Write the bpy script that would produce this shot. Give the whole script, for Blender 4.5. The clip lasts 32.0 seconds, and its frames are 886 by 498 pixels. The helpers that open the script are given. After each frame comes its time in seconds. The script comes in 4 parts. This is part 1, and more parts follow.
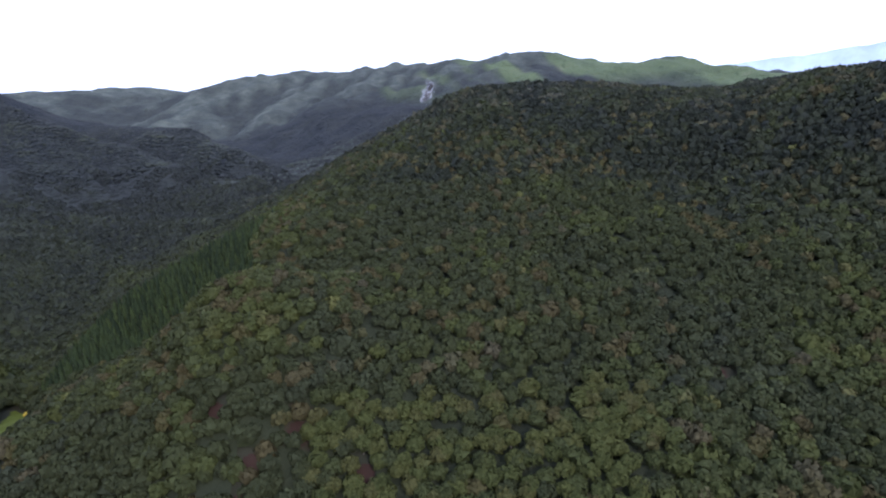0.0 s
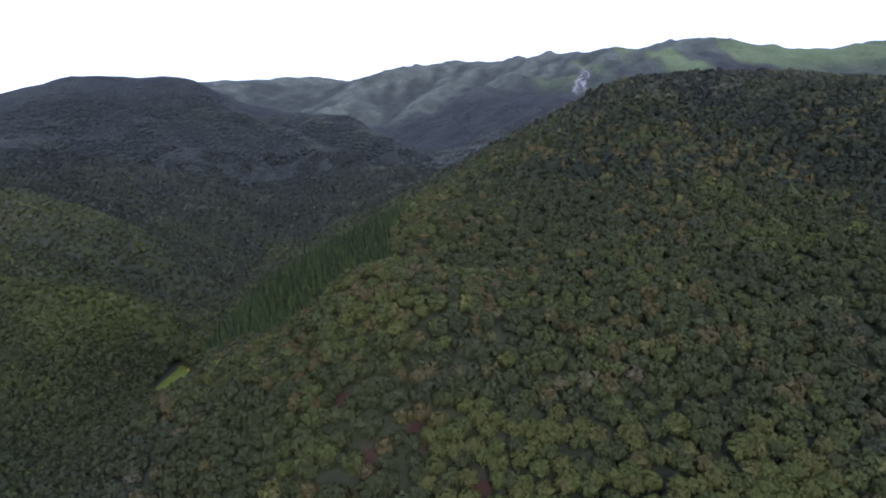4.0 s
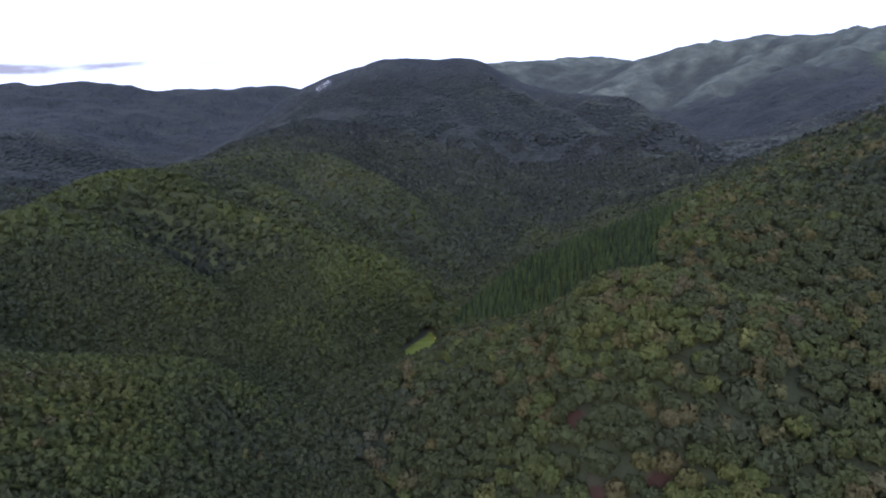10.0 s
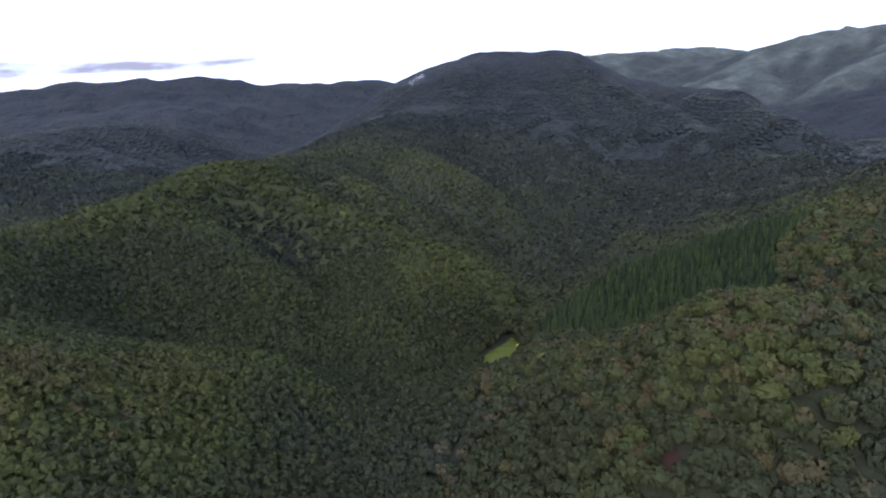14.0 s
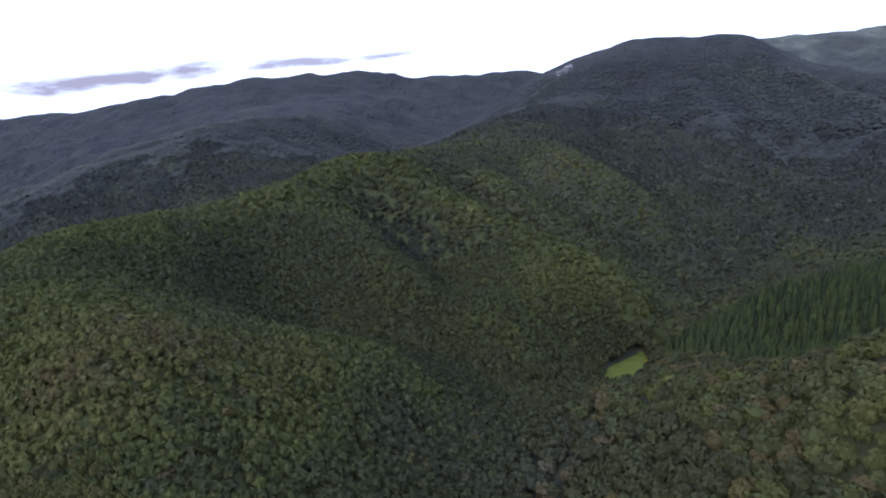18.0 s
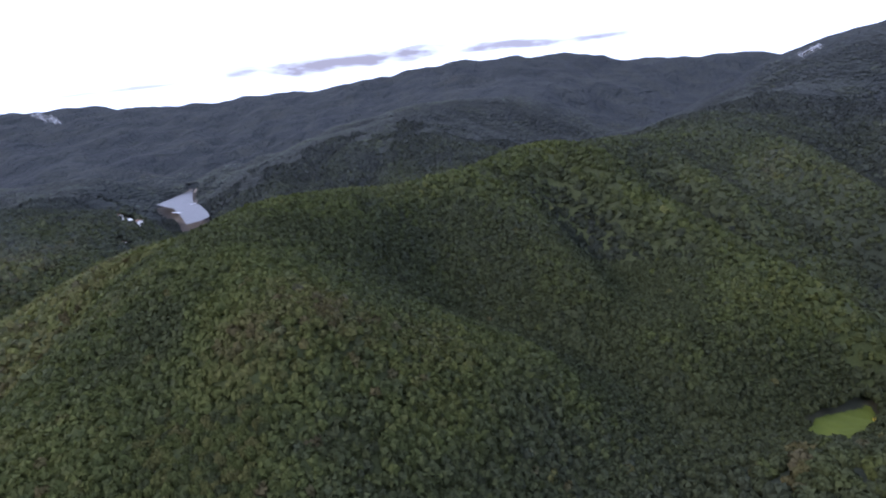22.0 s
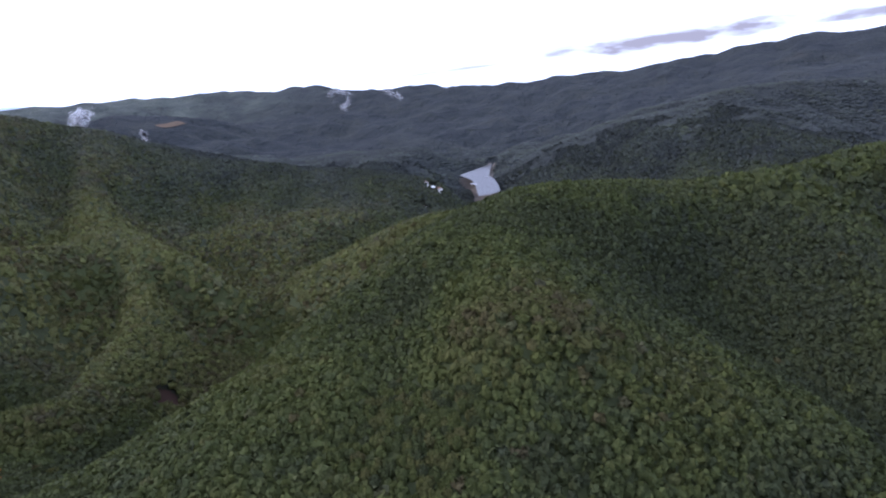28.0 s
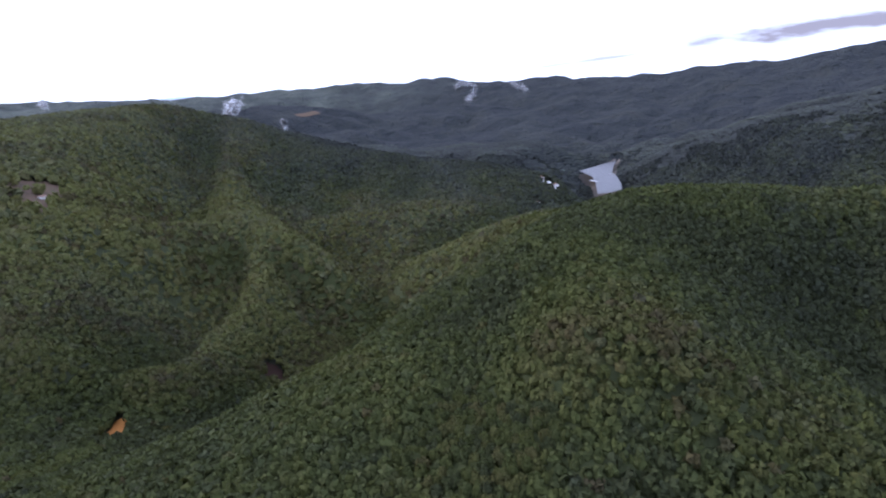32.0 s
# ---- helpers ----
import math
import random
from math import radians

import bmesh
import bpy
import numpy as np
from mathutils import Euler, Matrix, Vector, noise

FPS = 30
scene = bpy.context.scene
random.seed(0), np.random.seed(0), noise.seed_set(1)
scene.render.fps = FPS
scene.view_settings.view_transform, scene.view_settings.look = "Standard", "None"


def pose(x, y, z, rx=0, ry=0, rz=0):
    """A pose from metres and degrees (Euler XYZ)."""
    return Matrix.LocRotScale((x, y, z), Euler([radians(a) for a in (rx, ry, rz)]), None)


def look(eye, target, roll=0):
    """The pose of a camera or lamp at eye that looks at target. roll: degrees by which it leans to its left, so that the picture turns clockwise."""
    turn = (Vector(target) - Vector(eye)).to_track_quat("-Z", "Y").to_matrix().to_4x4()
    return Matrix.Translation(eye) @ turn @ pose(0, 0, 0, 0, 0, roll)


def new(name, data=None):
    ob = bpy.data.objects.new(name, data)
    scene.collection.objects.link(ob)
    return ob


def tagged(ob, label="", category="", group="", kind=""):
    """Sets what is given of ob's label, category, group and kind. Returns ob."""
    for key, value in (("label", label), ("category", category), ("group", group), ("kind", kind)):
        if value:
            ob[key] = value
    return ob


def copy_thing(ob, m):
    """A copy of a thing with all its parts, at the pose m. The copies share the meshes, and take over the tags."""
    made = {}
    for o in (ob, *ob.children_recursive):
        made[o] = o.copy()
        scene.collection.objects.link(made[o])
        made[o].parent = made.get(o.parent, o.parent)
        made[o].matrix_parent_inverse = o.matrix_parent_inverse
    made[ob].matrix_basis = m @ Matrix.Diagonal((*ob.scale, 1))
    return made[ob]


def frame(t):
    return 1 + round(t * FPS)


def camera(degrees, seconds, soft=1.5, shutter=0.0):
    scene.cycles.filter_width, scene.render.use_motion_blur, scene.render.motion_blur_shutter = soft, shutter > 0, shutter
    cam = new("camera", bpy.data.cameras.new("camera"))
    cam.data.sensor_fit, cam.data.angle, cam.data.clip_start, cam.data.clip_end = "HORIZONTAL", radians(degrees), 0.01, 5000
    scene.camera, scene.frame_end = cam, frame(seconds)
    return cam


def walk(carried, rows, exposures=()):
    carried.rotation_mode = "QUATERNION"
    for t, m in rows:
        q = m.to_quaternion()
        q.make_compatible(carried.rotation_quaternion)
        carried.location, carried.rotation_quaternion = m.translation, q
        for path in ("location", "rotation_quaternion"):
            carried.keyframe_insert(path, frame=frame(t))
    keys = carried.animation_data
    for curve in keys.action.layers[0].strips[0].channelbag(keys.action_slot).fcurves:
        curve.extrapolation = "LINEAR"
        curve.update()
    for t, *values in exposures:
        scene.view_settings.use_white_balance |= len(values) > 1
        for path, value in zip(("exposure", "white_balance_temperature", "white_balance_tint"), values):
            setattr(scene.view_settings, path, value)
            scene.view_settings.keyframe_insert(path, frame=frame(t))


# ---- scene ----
cam = camera(78.12, 32.0, soft=2.1)
# seconds, place, heading (anticlockwise from +y), pitch, roll
PATH = [
    (0.0, 0.00, -0.00, 150.00, -0.011, -16.265, -4.011),
    (0.5, -0.16, 2.18, 149.80, 2.563, -16.253, -3.913),
    (1.0, -0.37, 4.34, 149.64, 4.286, -16.227, -3.826),
    (1.5, -0.55, 6.33, 149.65, 6.080, -16.208, -3.772),
    (2.0, -0.73, 8.08, 149.81, 8.137, -16.246, -3.731),
    (2.5, -0.86, 9.80, 150.04, 10.071, -16.257, -3.723),
    (3.0, -1.00, 11.62, 150.17, 11.807, -16.274, -3.759),
    (3.5, -1.19, 13.62, 150.14, 13.522, -16.276, -3.769),
    (5.5, -2.90, 21.75, 149.85, 18.267, -16.298, -3.711),
    (6.0, -3.53, 23.61, 149.87, 19.549, -16.324, -3.695),
    (6.5, -4.27, 25.31, 149.92, 21.920, -16.376, -3.733),
    (7.0, -5.01, 26.88, 149.91, 24.732, -16.343, -3.693),
    (7.5, -5.79, 28.58, 149.92, 27.795, -16.340, -3.724),
    (8.0, -6.70, 30.39, 149.91, 30.577, -16.343, -3.691),
    (8.5, -7.81, 32.14, 149.85, 33.014, -16.338, -3.689),
    (9.0, -8.98, 33.79, 149.74, 36.480, -16.355, -3.643),
    (9.5, -10.17, 35.62, 149.57, 39.852, -16.373, -3.646),
    (10.0, -11.51, 37.57, 149.49, 42.649, -16.396, -3.675),
    (10.5, -12.79, 39.44, 149.50, 44.859, -16.411, -3.729),
    (11.0, -14.02, 41.10, 149.57, 46.269, -16.436, -3.759),
    (11.5, -15.18, 42.64, 149.73, 47.217, -16.473, -3.787),
    (12.0, -16.44, 44.08, 149.80, 47.636, -16.492, -3.751),
    (12.5, -17.79, 45.43, 149.76, 47.942, -16.489, -3.730),
    (13.0, -19.09, 46.84, 149.59, 48.920, -16.446, -3.766),
    (13.5, -20.38, 48.28, 149.46, 50.238, -16.427, -3.785),
    (14.0, -21.52, 49.73, 149.30, 52.141, -16.404, -3.852),
    (14.5, -22.70, 51.36, 149.24, 54.577, -16.399, -3.875),
    (15.0, -23.60, 52.97, 149.28, 57.548, -16.398, -3.960),
    (15.5, -23.98, 54.68, 149.34, 60.854, -16.362, -4.156),
    (17.5, -24.06, 61.89, 149.93, 66.487, -16.269, -4.626),
    (18.0, -24.42, 63.60, 150.10, 67.387, -16.240, -4.591),
    (18.5, -25.11, 65.17, 150.32, 68.430, -16.227, -4.534),
    (19.0, -26.17, 66.79, 150.60, 70.220, -16.287, -4.365),
    (19.5, -27.40, 68.31, 150.74, 72.642, -16.291, -4.361),
    (20.0, -28.78, 69.78, 151.05, 75.785, -16.368, -4.195),
    (20.5, -30.10, 70.99, 151.38, 79.272, -16.453, -4.106),
    (21.0, -31.32, 72.19, 151.54, 82.536, -16.472, -4.049),
    (21.5, -32.52, 73.41, 151.56, 85.395, -16.473, -4.024),
    (22.0, -33.71, 74.60, 151.53, 87.834, -16.467, -4.035),
    (22.5, -34.98, 75.88, 151.49, 90.011, -16.410, -3.958),
    (23.0, -36.26, 77.01, 151.52, 92.332, -16.407, -3.921),
    (23.5, -37.52, 77.95, 151.60, 95.692, -16.362, -3.778),
    (24.0, -38.88, 78.90, 151.75, 99.741, -16.414, -3.832),
    (24.5, -40.29, 79.75, 151.78, 103.524, -16.440, -3.833),
    (25.0, -41.70, 80.48, 151.83, 106.799, -16.423, -3.815),
    (25.5, -43.26, 80.91, 151.95, 109.472, -16.431, -3.750),
    (26.0, -44.93, 81.33, 152.05, 111.786, -16.431, -3.765),
    (26.5, -46.61, 81.79, 152.08, 113.972, -16.412, -3.717),
    (28.5, -53.49, 83.79, 151.72, 120.164, -16.381, -3.820),
    (29.0, -55.21, 84.25, 151.69, 122.329, -16.382, -3.780),
    (29.5, -57.00, 84.69, 151.69, 125.025, -16.400, -3.814),
    (30.0, -58.87, 85.08, 151.60, 127.610, -16.394, -3.825),
    (30.5, -60.57, 85.48, 151.51, 129.337, -16.386, -3.784),
    (31.0, -61.94, 85.89, 151.45, 130.326, -16.376, -3.804),
    (31.5, -63.13, 86.31, 151.47, 130.990, -16.365, -3.771),
    (32.0, -64.23, 86.81, 151.59, 131.392, -16.372, -3.750),
]
walk(cam, [(t, pose(x, y, z, 0, 0, h) @ pose(0, 0, 0, 90 + p) @ pose(0, 0, 0, 0, 0, r)) for t, x, y, z, h, p, r in PATH],
     [(0.0, -0.2, 5430, 28), (8.0, -0.24, 5430, 28), (20.0, -0.12, 5430, 28), (26.0, -0.08, 5430, 28), (32.0, -0.14, 5430, 28)])
# ==== end of walk

# ---------------- sky and sun ----------------
world = bpy.data.worlds.new("sky")
scene.world = world
world.use_nodes = True
wn, wl = world.node_tree.nodes, world.node_tree.links
wn.clear()
w_out = wn.new("ShaderNodeOutputWorld")
w_bg = wn.new("ShaderNodeBackground")
w_sky = wn.new("ShaderNodeTexSky")
w_sky.sky_type = "NISHITA"
w_sky.sun_disc = False
w_sky.sun_elevation = radians(34)
w_sky.sun_rotation = radians(154)


def w_math(op, a, b=0.0, clamp=False):
    n = wn.new("ShaderNodeMath")
    n.operation, n.use_clamp = op, clamp
    for k, v in enumerate((a, b)):
        if isinstance(v, (int, float)):
            n.inputs[k].default_value = v
        else:
            wl.new(v, n.inputs[k])
    return n.outputs[0]


# a bright overcast over the blue, with a few grey bars of cloud low over the ridges
w_veil = wn.new("ShaderNodeMix")
w_veil.data_type = "RGBA"
w_veil.inputs[0].default_value = 0.8
w_veil.inputs[7].default_value = (17.2, 19.2, 22.0, 1)
wl.new(w_sky.outputs[0], w_veil.inputs[6])
w_co = wn.new("ShaderNodeTexCoord")
w_xyz = wn.new("ShaderNodeSeparateXYZ")
wl.new(w_co.outputs["Generated"], w_xyz.inputs[0])
w_az = w_math("MULTIPLY", w_math("ARCTAN2", w_math("MULTIPLY", w_xyz.outputs[0], -1.0), w_xyz.outputs[1]), 57.296)
w_el = w_math("MULTIPLY", w_math("ARCSINE", w_xyz.outputs[2]), 57.296)
w_place = wn.new("ShaderNodeCombineXYZ")
wl.new(w_math("MULTIPLY", w_az, 0.22), w_place.inputs[0])
wl.new(w_math("MULTIPLY", w_el, 0.9), w_place.inputs[1])
w_noise = wn.new("ShaderNodeTexNoise")
w_noise.inputs["Scale"].default_value, w_noise.inputs["Detail"].default_value = 1.3, 6.0
wl.new(w_place.outputs[0], w_noise.inputs["Vector"])
w_rag = w_math("MULTIPLY", w_math("SUBTRACT", w_noise.outputs["Fac"], 0.47), 2.4)
bars = 0.0
# bearing, height, slope, half length, half depth, strength
for az0, el0, slope, long_, deep, strong in ((79, 3.6, -0.004, 12, 0.6, 0.9), (96, 3.0, -0.06, 14, 0.9, 0.95), (115, 1.75, -0.07, 10, 0.24, 0.7), (62, 3.5, 0.02, 9, 0.18, 0.5), (46, 2.75, 0.035, 9, 0.16, 0.4)):
    u = w_math("DIVIDE", w_math("SUBTRACT", w_az, float(az0)), float(long_))
    drop = w_math("ADD", w_math("MULTIPLY", w_math("SUBTRACT", w_az, float(az0)), slope), el0)
    v = w_math("DIVIDE", w_math("SUBTRACT", w_el, drop), deep)
    body = w_math("SUBTRACT", 1.0, w_math("ADD", w_math("MULTIPLY", u, u), w_math("MULTIPLY", v, v)))
    bars = w_math("MAXIMUM", bars, w_math("MULTIPLY", w_math("ADD", body, w_rag, True), strong))
w_bar = wn.new("ShaderNodeMix")
w_bar.data_type = "RGBA"
wl.new(bars, w_bar.inputs[0])
wl.new(w_veil.outputs[2], w_bar.inputs[6])
w_bar.inputs[7].default_value = (3.7, 3.55, 3.75, 1)
wl.new(w_bar.outputs[2], w_bg.inputs[0])
w_bg.inputs[1].default_value = 0.125
wl.new(w_bg.outputs[0], w_out.inputs[0])
sun = new("sun", bpy.data.lights.new("sun", "SUN"))
sun.data.energy, sun.data.angle, sun.data.color = 2.7, radians(9), (1.0, 0.91, 0.75)
sun.matrix_world = look((0, 0, 0), (-0.4, 0.83, -0.6))


# ---------------- materials ----------------
def material(name, roughness=0.9, specular=0.2):
    m = bpy.data.materials.new(name)
    m.use_nodes = True
    b = m.node_tree.nodes["Principled BSDF"]
    b.inputs["Roughness"].default_value, b.inputs["Specular IOR Level"].default_value = roughness, specular
    return m, m.node_tree.nodes, m.node_tree.links, b


def ramp(nodes, stops):
    r = nodes.new("ShaderNodeValToRGB")
    e = r.color_ramp.elements
    while len(e) < len(stops):
        e.new(0.5)
    for el, (p, c) in zip(e, stops):
        el.position, el.color = p, (*c, 1)
    return r


def noise_node(nodes, links, scale, detail=4.0, rough=0.6):
    t = nodes.new("ShaderNodeTexNoise")
    t.inputs["Scale"].default_value, t.inputs["Detail"].default_value, t.inputs["Roughness"].default_value = scale, detail, rough
    g = nodes.new("ShaderNodeNewGeometry")
    links.new(g.outputs["Position"], t.inputs["Vector"])
    return t


def maths(nodes, links, op, a, b):
    n = nodes.new("ShaderNodeMath")
    n.operation = op
    for k, v in enumerate((a, b)):
        if isinstance(v, (int, float)):
            n.inputs[k].default_value = v
        else:
            links.new(v, n.inputs[k])
    return n.outputs[0]


def bump(nodes, links, b, height, strength, distance):
    n = nodes.new("ShaderNodeBump")
    n.inputs["Strength"].default_value, n.inputs["Distance"].default_value = strength, distance
    links.new(height, n.inputs["Height"])
    links.new(n.outputs[0], b.inputs["Normal"])


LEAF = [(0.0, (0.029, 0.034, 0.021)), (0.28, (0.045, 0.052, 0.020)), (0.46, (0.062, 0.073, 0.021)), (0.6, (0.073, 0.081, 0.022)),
        (0.76, (0.082, 0.081, 0.026)), (0.81, (0.072, 0.060, 0.025)), (0.88, (0.114, 0.122, 0.036)), (1.0, (0.100, 0.062, 0.033))]
# leaf tones for distance, with the haze put into the colour
HAZE_LEAF = [(0.0, (0.032, 0.036, 0.034)), (0.35, (0.041, 0.046, 0.042)), (0.6, (0.054, 0.061, 0.052)), (0.75, (0.068, 0.077, 0.068)), (1.0, (0.100, 0.112, 0.090))]
NEEDLE = [(0.0, (0.022, 0.033, 0.015)), (0.5, (0.032, 0.047, 0.017)), (1.0, (0.046, 0.063, 0.019))]


def foliage(name, by_object, stops=LEAF, haze_tone=None, relief=0.3):
    """Leaves: each tree its own green, each spray of leaves a little lighter or darker, some light passing through."""
    m, n, l, b = material(name, 0.75, 0.12)
    if by_object:
        src = maths(n, l, "ADD", maths(n, l, "MULTIPLY", n.new("ShaderNodeObjectInfo").outputs["Random"], 0.55), 0.24)
    else:
        a = n.new("ShaderNodeAttribute")
        a.attribute_name = "tint"
        src = a.outputs["Fac"]
    r = ramp(n, stops)
    l.new(src, r.inputs[0])
    colour = r.outputs[0]
    # blends in the hazy ramp by each tree's distance
    if haze_tone:
        deep = ramp(n, haze_tone)
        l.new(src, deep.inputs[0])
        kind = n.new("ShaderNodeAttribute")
        kind.attribute_name = "haze_tone"
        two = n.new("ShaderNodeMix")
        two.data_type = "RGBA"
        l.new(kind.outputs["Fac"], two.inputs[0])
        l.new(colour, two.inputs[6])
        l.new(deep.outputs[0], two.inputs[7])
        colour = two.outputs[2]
    geo = n.new("ShaderNodeNewGeometry")
    fine = noise_node(n, l, 0.9, 3.0, 0.7)
    value = maths(n, l, "ADD", maths(n, l, "MULTIPLY", geo.outputs["Random Per Island"], 0.32), maths(n, l, "MULTIPLY", maths(n, l, "SUBTRACT", fine.outputs["Fac"], 0.3), 1.15))
    hsv = n.new("ShaderNodeHueSaturation")
    l.new(maths(n, l, "MAXIMUM", maths(n, l, "ADD", value, 0.57), 0.2), hsv.inputs["Value"])
    l.new(colour, hsv.inputs["Color"])
    l.new(hsv.outputs[0], b.inputs["Base Color"])
    bump(n, l, b, fine.outputs["Fac"], relief, 0.8)
    thin = n.new("ShaderNodeBsdfTranslucent")
    l.new(hsv.outputs[0], thin.inputs[0])
    leaf = n.new("ShaderNodeMixShader")
    leaf.inputs[0].default_value = 0.33
    l.new(b.outputs[0], leaf.inputs[1])
    l.new(thin.outputs[0], leaf.inputs[2])
    l.new(leaf.outputs[0], n["Material Output"].inputs["Surface"])
    return m


M_LEAF = foliage("leaves", False, LEAF, HAZE_LEAF)
M_LEAF_ONE = foliage("leaves_of_single_trees", True)
M_NEEDLE = foliage("needles", False, NEEDLE)
M_NEEDLE_ONE = foliage("needles_of_single_trees", True, NEEDLE)


def mottled(name, stops, scales=(0.05, 0.9), roughness=0.95, relief=0.5, specular=0.15):
    """A rough surface in a few colours, patchy at two sizes."""
    m, n, l, b = material(name, roughness, specular)
    big, small = noise_node(n, l, scales[0], 5.0), noise_node(n, l, scales[1], 4.0, 0.7)
    r = ramp(n, stops)
    l.new(maths(n, l, "ADD", maths(n, l, "MULTIPLY", big.outputs["Fac"], 0.6), maths(n, l, "MULTIPLY", small.outputs["Fac"], 0.4)), r.inputs[0])
    l.new(r.outputs[0], b.inputs["Base Color"])
    bump(n, l, b, small.outputs["Fac"], relief, 0.3)
    return m


M_BARK = mottled("bark", [(0.3, (0.10, 0.085, 0.065)), (0.7, (0.22, 0.20, 0.17))], (0.8, 6.0))
M_GRASS = mottled("meadow_grass", [(0.3, (0.055, 0.070, 0.010)), (0.55, (0.078, 0.095, 0.012)), (0.75, (0.105, 0.108, 0.018))], (0.12, 1.2))
M_EARTH = mottled("orange_earth", [(0.3, (0.30, 0.12, 0.03)), (0.6, (0.42, 0.18, 0.045)), (0.8, (0.36, 0.20, 0.08))], (0.15, 1.4))
M_SOIL = mottled("red_soil", [(0.3, (0.030, 0.017, 0.012)), (0.6, (0.042, 0.023, 0.016)), (0.8, (0.05, 0.036, 0.022))], (0.15, 1.4))
M_SHORE = mottled("bare_shore", [(0.3, (0.10, 0.085, 0.07)), (0.7, (0.17, 0.145, 0.12))], (0.05, 0.5))
M_CUT = mottled("felled_slope", [(0.35, (0.045, 0.045, 0.028)), (0.5, (0.105, 0.068, 0.045)), (0.65, (0.06, 0.06, 0.03))], (0.06, 0.4))
M_PLASTER = mottled("white_plaster", [(0.3, (0.72, 0.70, 0.66)), (0.7, (0.82, 0.81, 0.78))], (0.4, 3.0), 0.85, 0.1)
M_TILE = mottled("clay_roof", [(0.3, (0.18, 0.11, 0.08)), (0.7, (0.28, 0.19, 0.14))], (0.5, 4.0), 0.85, 0.3)
M_DARK = mottled("dark_window", [(0.3, (0.02, 0.022, 0.025)), (0.7, (0.03, 0.032, 0.035))], (0.5, 4.0), 0.2, 0.0, 0.5)
M_METAL = mottled("pale_metal", [(0.3, (0.55, 0.55, 0.56)), (0.7, (0.68, 0.68, 0.68))], (0.5, 4.0), 0.4, 0.05, 0.5)

M_GROUND, n_, l_, b_ = material("ground", 1.0, 0.1)
cover = n_.new("ShaderNodeAttribute")
cover.attribute_name = "cover"
split = n_.new("ShaderNodeSeparateColor")
l_.new(cover.outputs["Color"], split.inputs[0])
floor_r = ramp(n_, [(0.3, (0.030, 0.034, 0.022)), (0.6, (0.042, 0.040, 0.024)), (0.8, (0.060, 0.036, 0.024))])
l_.new(noise_node(n_, l_, 0.03, 6.0, 0.65).outputs["Fac"], floor_r.inputs[0])
# far wood in blue-grey tones, the haze being part of the colour
wood_haze_r = ramp(n_, [(0.25, (0.020, 0.023, 0.025)), (0.45, (0.027, 0.031, 0.032)), (0.6, (0.035, 0.039, 0.036)), (0.75, (0.046, 0.045, 0.042))])
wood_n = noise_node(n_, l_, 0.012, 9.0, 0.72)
l_.new(wood_n.outputs["Fac"], wood_haze_r.inputs[0])
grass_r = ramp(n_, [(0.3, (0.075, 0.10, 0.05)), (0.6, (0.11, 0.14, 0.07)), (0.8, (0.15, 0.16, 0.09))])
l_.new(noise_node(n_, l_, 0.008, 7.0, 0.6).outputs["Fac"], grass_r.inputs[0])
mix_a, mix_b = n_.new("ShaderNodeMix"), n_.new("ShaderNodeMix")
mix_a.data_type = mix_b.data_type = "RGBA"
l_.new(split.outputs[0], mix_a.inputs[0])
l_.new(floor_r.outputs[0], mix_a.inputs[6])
l_.new(wood_haze_r.outputs[0], mix_a.inputs[7])
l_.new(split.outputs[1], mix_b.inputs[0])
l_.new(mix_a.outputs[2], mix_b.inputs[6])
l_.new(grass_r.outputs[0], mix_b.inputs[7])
# pale slate greens: grassy flanks, with haze put into the colour
heath_haze_r = ramp(n_, [(0.35, (0.062, 0.074, 0.062)), (0.5, (0.088, 0.100, 0.082)), (0.62, (0.120, 0.134, 0.104))])
l_.new(noise_node(n_, l_, 0.016, 9.0, 0.72).outputs["Fac"], heath_haze_r.inputs[0])
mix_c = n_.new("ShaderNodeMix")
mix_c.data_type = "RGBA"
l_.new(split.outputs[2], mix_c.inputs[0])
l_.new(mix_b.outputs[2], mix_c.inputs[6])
l_.new(heath_haze_r.outputs[0], mix_c.inputs[7])
l_.new(mix_c.outputs[2], b_.inputs["Base Color"])
vor = n_.new("ShaderNodeTexVoronoi")
vor.inputs["Scale"].default_value = 0.11
geo_ = n_.new("ShaderNodeNewGeometry")
l_.new(geo_.outputs["Position"], vor.inputs["Vector"])
# tree tops far off, and rain-cut ribs on the bare flanks
tops = maths(n_, l_, "MULTIPLY", maths(n_, l_, "SUBTRACT", 1.0, vor.outputs["Distance"]), maths(n_, l_, "MULTIPLY", split.outputs[0], maths(n_, l_, "SUBTRACT", 1.0, split.outputs[1])))
ribs = maths(n_, l_, "MULTIPLY", maths(n_, l_, "ABSOLUTE", maths(n_, l_, "SUBTRACT", noise_node(n_, l_, 0.011, 6.0, 0.6).outputs["Fac"], 0.5), 0.0), 22.0)
bump(n_, l_, b_, maths(n_, l_, "SUBTRACT", tops, maths(n_, l_, "MULTIPLY", ribs, split.outputs[0])), 1.0, 4.0)

M_WATER, n_, l_, b_ = material("lake_water", 0.28, 0.12)
b_.inputs["Base Color"].default_value = (0.05, 0.047, 0.045, 1)
bump(n_, l_, b_, noise_node(n_, l_, 0.4, 3.0).outputs["Fac"], 0.7, 0.5)


